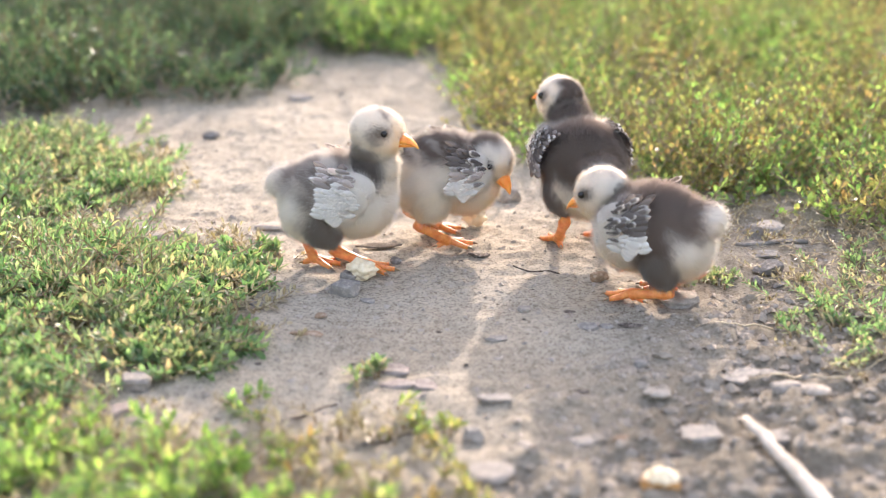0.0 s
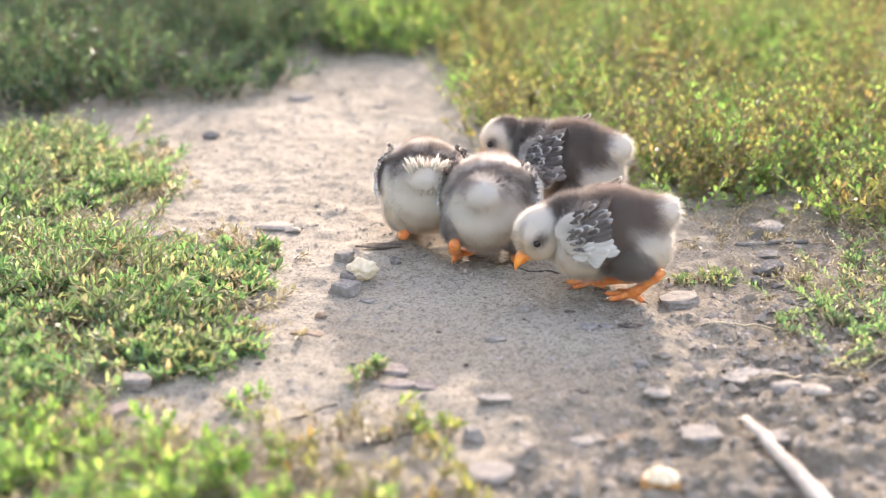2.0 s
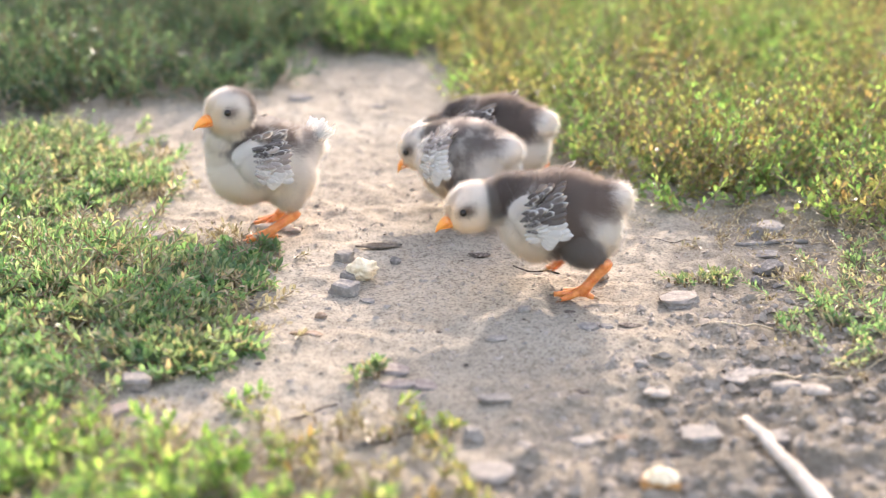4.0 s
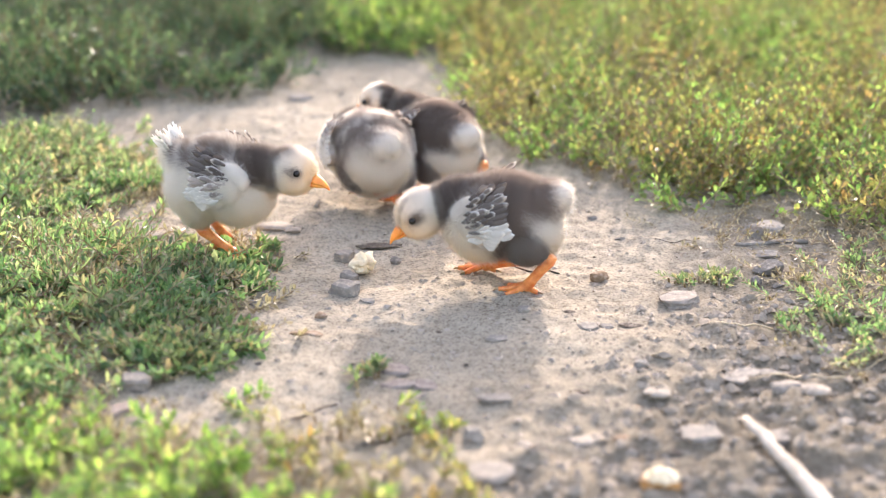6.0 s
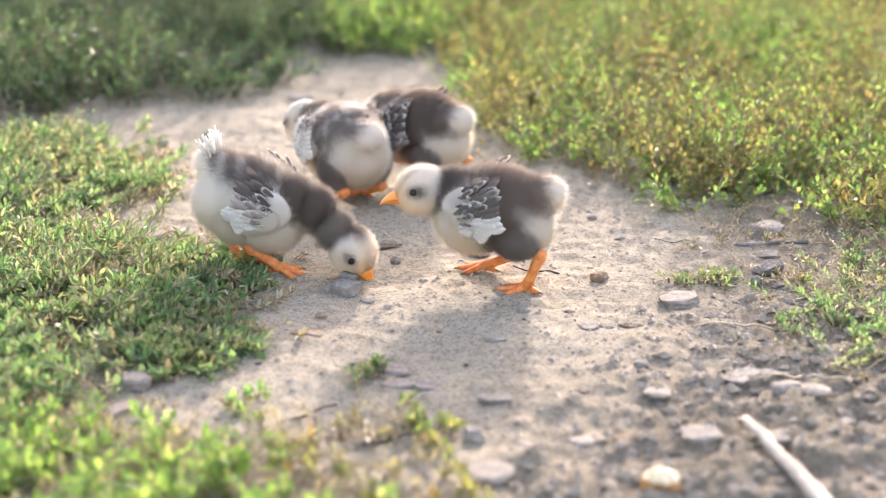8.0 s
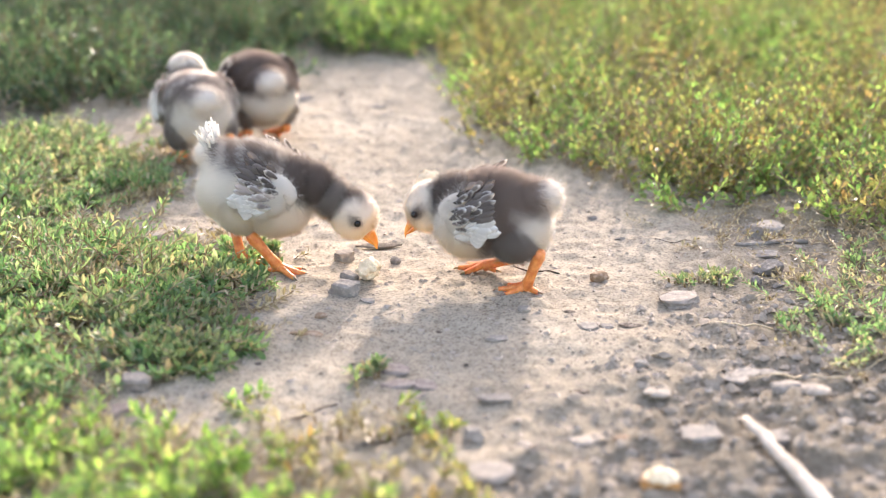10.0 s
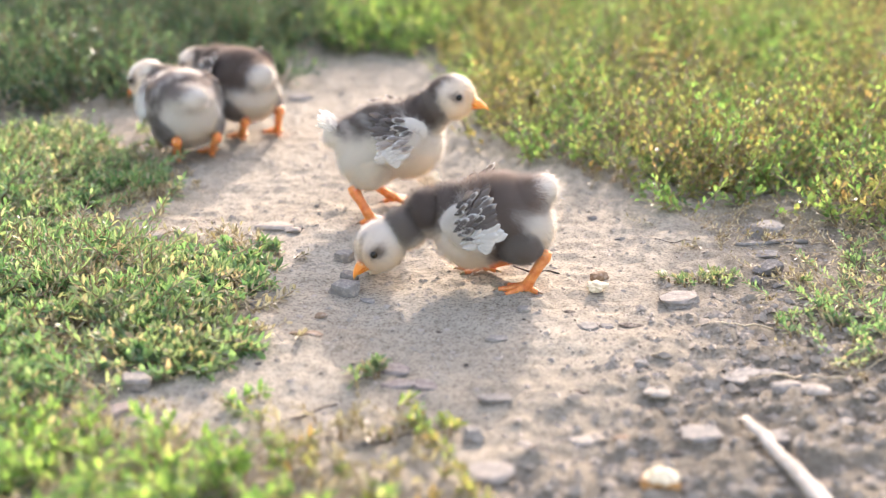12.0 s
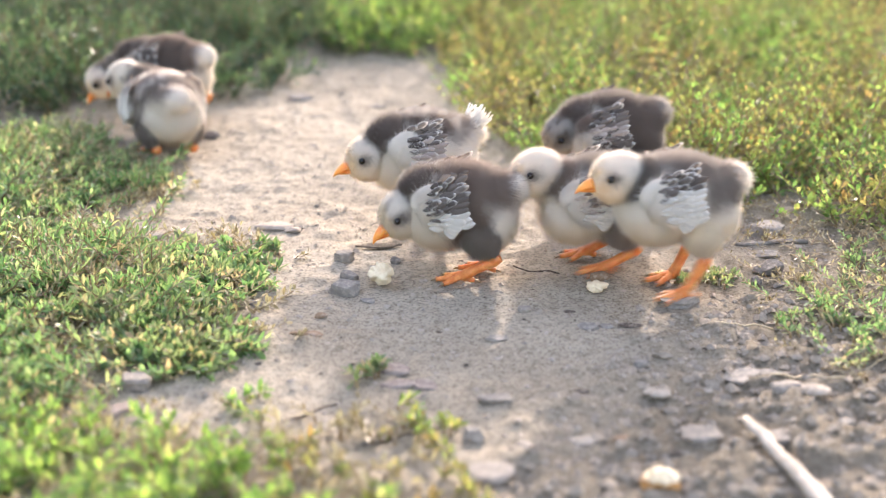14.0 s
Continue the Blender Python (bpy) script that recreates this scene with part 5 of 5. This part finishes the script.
    key(chick_tufted, 5.5, (-0.1751, 1.002, 0.0542), (278, -4), (-0.1506, 0.9517, 0.0937), (290, 25))
    key(chick_tufted, 6, (-0.1576, 0.976, 0.0581), (340, 4), (-0.1052, 0.961, 0.0689), (348, 15))
    key(chick_tufted, 6.5, (-0.1526, 0.9843, 0.0618), (348, 4), (-0.1052, 0.9724, 0.0654), (345, 22))
    key(chick_tufted, 7, (-0.1465, 0.9576, 0.0536), (348, 14), (-0.0741, 0.944, 0.06), (340, 35))
    key(chick_tufted, 7.5, (-0.1388, 0.9531, 0.055), (348, 18), (-0.0834, 0.9377, 0.0429), (335, 50))
    key(chick_tufted, 8, (-0.1324, 0.9531, 0.0509), (348, 24), (-0.0618, 0.936, 0.0197), (330, 50))
    key(chick_tufted, 8.2, (-0.1324, 0.9531, 0.0509), (348, 22), (-0.0636, 0.9377, 0.0274), (335, 50))
    key(chick_tufted, 10.3, (-0.128, 0.9531, 0.0611), (350, 16), (-0.0616, 0.9423, 0.0443), (345, 45))
    key(chick_tufted, 10.5, (-0.1261, 0.9531, 0.0611), (350, 14), (-0.0673, 0.9405, 0.0436), (340, 50))
    key(chick_tufted, 11, (-0.1143, 0.9553, 0.0706), (362, -14), (-0.0677, 0.9575, 0.1053), (363, 2))
    key(chick_tufted, 11.5, (-0.0807, 1.017, 0.0681), (365, -16), (-0.0471, 1.019, 0.1158), (356, 2))
    key(chick_tufted, 12, (-0.0441, 1.07, 0.0584), (362, -10), (0.006, 1.068, 0.0943), (352, 8))
    key(chick_tufted, 12.5, (-0.0201, 1.084, 0.0553), (360, -8), (0.0424, 1.08, 0.0835), (348, 8))
    key(chick_tufted, 13, (0.0036, 1.117, 0.0474), (342, 0), (0.0352, 1.075, 0.057), (250, 35))
    key(chick_tufted, 13.3, (0.0049, 1.107, 0.041), (275, 0), (0.0017, 1.055, 0.0515), (272, 50))
    key(chick_tufted, 13.5, (0.0026, 1.081, 0.0462), (235, 0), (-0.0059, 1.034, 0.0423), (260, 50))
    key(chick_tufted, 13.7, (0.0004, 1.021, 0.0593), (205, 0), (-0.0281, 1.001, 0.0526), (200, 40))
    key(chick_tufted, 14, (-0.013, 1.034, 0.0621), (196, 0), (-0.0534, 1.021, 0.0602), (192, 15))
    # chick dusky
    key(chick_dusky, 0, (0.5594, 1.472, 0.1056), (195, 0), (0.4898, 1.46, 0.1302), (190, 5))
    key(chick_dusky, 0.5, (0.5537, 1.472, 0.1056), (195, 0), (0.4842, 1.46, 0.1302), (190, 5))
    key(chick_dusky, 1.5, (0.5766, 1.472, 0.1056), (195, 0), (0.5068, 1.46, 0.1302), (190, 5))
    key(chick_dusky, 12.5, (0.5789, 1.472, 0.0883), (195, 0), (0.5145, 1.46, 0.1133), (190, 5))
    key(chick_dusky, 13, (0.4067, 1.379, 0.0617), (196, 0), (0.3932, 1.363, 0.1003), (200, 5))
    key(chick_dusky, 13.3, (0.3202, 1.287, 0.0609), (198, 0), (0.2839, 1.272, 0.094), (195, 15))
    key(chick_dusky, 13.5, (0.2492, 1.197, 0.0623), (200, 0), (0.2097, 1.181, 0.0784), (195, 20))
    key(chick_dusky, 13.7, (0.1794, 1.125, 0.0547), (205, 0), (0.1445, 1.105, 0.0716), (200, 20))
    key(chick_dusky, 14, (0.1329, 1.095, 0.0604), (185, 4), (0.0947, 1.087, 0.0603), (195, 40))
    # chick pale
    key(chick_pale, 0, (0.5759, 1.188, 0.0741), (200, 0), (0.5072, 1.172, 0.1111), (195, 5))
    key(chick_pale, 12.6, (0.5759, 1.188, 0.0741), (200, 0), (0.5072, 1.172, 0.1111), (195, 5))
    key(chick_pale, 13.3, (0.3697, 1.061, 0.0544), (196, 0), (0.3176, 1.048, 0.0906), (190, 5))
    key(chick_pale, 13.5, (0.2927, 1.021, 0.0571), (194, -4), (0.2347, 1.01, 0.0796), (190, 5))
    key(chick_pale, 13.7, (0.1981, 0.9784, 0.0532), (194, -2), (0.1626, 0.9672, 0.0874), (190, 8))
    key(chick_pale, 14, (0.108, 0.9553, 0.0502), (190, 0), (0.0648, 0.947, 0.0711), (188, 10))
    # chick ashen
    key(chick_ashen, 0, (0.653, 1.11, 0.0702), (195, 0), (0.5876, 1.098, 0.1047), (190, 5))
    key(chick_ashen, 12.6, (0.653, 1.11, 0.0702), (195, 0), (0.5876, 1.098, 0.1047), (190, 5))
    key(chick_ashen, 13.5, (0.3571, 0.9675, 0.0628), (190, 0), (0.3067, 0.9594, 0.1075), (188, 5))
    key(chick_ashen, 13.7, (0.2714, 0.9389, 0.0575), (188, 0), (0.2224, 0.9325, 0.0861), (186, 10))
    key(chick_ashen, 14, (0.1563, 0.9065, 0.0660), (188, 0), (0.1141, 0.9001, 0.0827), (186, 10))
    chick_collared["stands"] = [(0.0, 0.7, 1, (0.125, 0.888)), (0.0, 0.7, -1, (0.150, 0.906)), (0.8, 3.3, 1, (0.121, 0.890)), (0.8, 3.3, -1, (0.102, 0.912)), (5.0, 13.55, 1, (0.059, 0.914)), (5.0, 13.55, -1, (0.029, 0.942))]
    chick_greyish["stands"] = [(0.0, 0.2, 1, (-0.0904, 0.955)), (0.0, 0.2, -1, (-0.052, 0.944))]
    chick_tufted["stands"] = [(5.9, 6.2, 1, (-0.1862, 0.9831)), (5.9, 6.7, -1, (-0.1513, 0.9702)), (6.4, 6.7, 1, (-0.1682, 0.9831)), (6.9, 10.6, 1, (-0.1420, 0.9570)), (6.9, 10.6, -1, (-0.1130, 0.9370)), (10.8, 11.1, 1, (-0.118, 0.968)), (10.8, 11.1, -1, (-0.110, 0.948)), (11.25, 11.6, 1, (-0.084, 1.012)), (11.25, 11.6, -1, (-0.074, 0.999)), (11.85, 12.1, 1, (-0.031, 1.112)), (11.85, 12.1, -1, (-0.058, 1.058))]
    for rig in (chick_collared, chick_greyish, chick_dark, chick_tufted, chick_dusky, chick_pale, chick_ashen):
        animate(rig)
    walk(bread_torn, [(0, pose(-0.0558, 0.9268, 0.0080, 0, 0, 0)), (3.2, pose(-0.0550, 0.9268, 0.0080, 0, 0, 9)), (4.2, pose(-0.0550, 0.9268, 0.0080, 0, 0, 18)), (4.6, pose(-0.0462, 0.9553, 0.0080, 0, 0, 27)), (5.3, pose(-0.0435, 0.9576, 0.0080, 0, 0, 36)), (5.6, pose(-0.0414, 0.9553, 0.0080, 0, 0, 45)), (5.8, pose(-0.0508, 0.9442, 0.0080, 0, 0, 54)), (6, pose(-0.0557, 0.9398, 0.0080, 0, 0, 63)), (8, pose(-0.0557, 0.9398, 0.0080, 0, 0, 72)), (8.2, pose(-0.0542, 0.9332, 0.0080, 0, 0, 81)), (9.5, pose(-0.0512, 0.9278, 0.0080, 0, 0, 90)), (11.6, pose(-0.0512, 0.9278, 0.0080, 0, 0, 99)), (12, pose(-0.0478, 0.9387, 0.0080, 0, 0, 108)), (12.5, pose(-0.0439, 0.9387, 0.0080, 0, 0, 117)), (13, pose(-0.0516, 0.9610, 0.0080, 0, 0, 120)), (13.2, pose(-0.0448, 0.9225, 0.0080, 0, 0, 120)), (14, pose(-0.0419, 0.9183, 0.0080, 0, 0, 120))])
    walk(bread_small, [(0, pose(0.0241, 1.0432, 0.0060, 0, 0, 0)), (1.4, pose(0.0241, 1.0432, 0.0060, 0, 0, 0)), (2, pose(-0.0190, 1.0472, 0.0060, 0, 0, 0)), (2.6, pose(-0.0169, 1.0512, 0.0060, 0, 0, 0)), (3, pose(-0.0086, 1.1101, 0.0060, 0, 0, 0)), (3.2, pose(-0.0101, 1.1175, 0.0060, 0, 0, 0)), (3.7, pose(-0.0019, 1.1403, 0.0060, 0, 0, 0)), (4.5, pose(-0.0112, 1.1403, 0.0060, 0, 0, 0)), (14, pose(-0.0112, 1.1403, 0.0060, 0, 0, 0))])
    walk(bread_flung, [(0, pose(-0.0558, 0.9268, 0.0040, 0, 0, 0)), (3.2, pose(-0.0550, 0.9268, 0.0040, 0, 0, 0)), (4.2, pose(-0.0550, 0.9268, 0.0040, 0, 0, 0)), (4.6, pose(-0.0462, 0.9553, 0.0040, 0, 0, 0)), (5.3, pose(-0.0435, 0.9576, 0.0040, 0, 0, 0)), (5.6, pose(-0.0414, 0.9553, 0.0040, 0, 0, 0)), (5.8, pose(-0.0508, 0.9442, 0.0040, 0, 0, 0)), (6, pose(-0.0557, 0.9398, 0.0040, 0, 0, 0)), (8, pose(-0.0557, 0.9398, 0.0040, 0, 0, 0)), (8.2, pose(-0.0542, 0.9332, 0.0040, 0, 0, 0)), (9.5, pose(-0.0512, 0.9278, 0.0040, 0, 0, 0)), (10.7, pose(-0.0512, 0.9278, 0.0040, 0, 0, 0)), (10.9, pose(0.0726, 0.9068, 0.0040, 0, 0, 0)), (11.1, pose(0.1029, 0.9048, 0.0040, 0, 0, 0)), (14, pose(0.1029, 0.9048, 0.0040, 0, 0, 0))])
    walk(bread_fleck, [(0, pose(-0.0558, 0.9268, 0.0030, 0, 0, 0)), (3.2, pose(-0.0550, 0.9268, 0.0030, 0, 0, 0)), (4.2, pose(-0.0550, 0.9268, 0.0030, 0, 0, 0)), (4.6, pose(-0.0462, 0.9553, 0.0030, 0, 0, 0)), (5.3, pose(-0.0435, 0.9576, 0.0030, 0, 0, 0)), (5.6, pose(-0.0414, 0.9553, 0.0030, 0, 0, 0)), (5.8, pose(-0.0508, 0.9442, 0.0030, 0, 0, 0)), (6, pose(-0.0557, 0.9398, 0.0030, 0, 0, 0)), (8, pose(-0.0557, 0.9398, 0.0030, 0, 0, 0)), (8.2, pose(-0.0542, 0.9332, 0.0030, 0, 0, 0)), (9.5, pose(-0.0512, 0.9278, 0.0030, 0, 0, 0)), (11.1, pose(-0.0512, 0.9278, 0.0030, 0, 0, 0)), (11.4, pose(0.1510, 0.9311, 0.0030, 0, 0, 0)), (14, pose(0.1510, 0.9311, 0.0030, 0, 0, 0))])


motions()
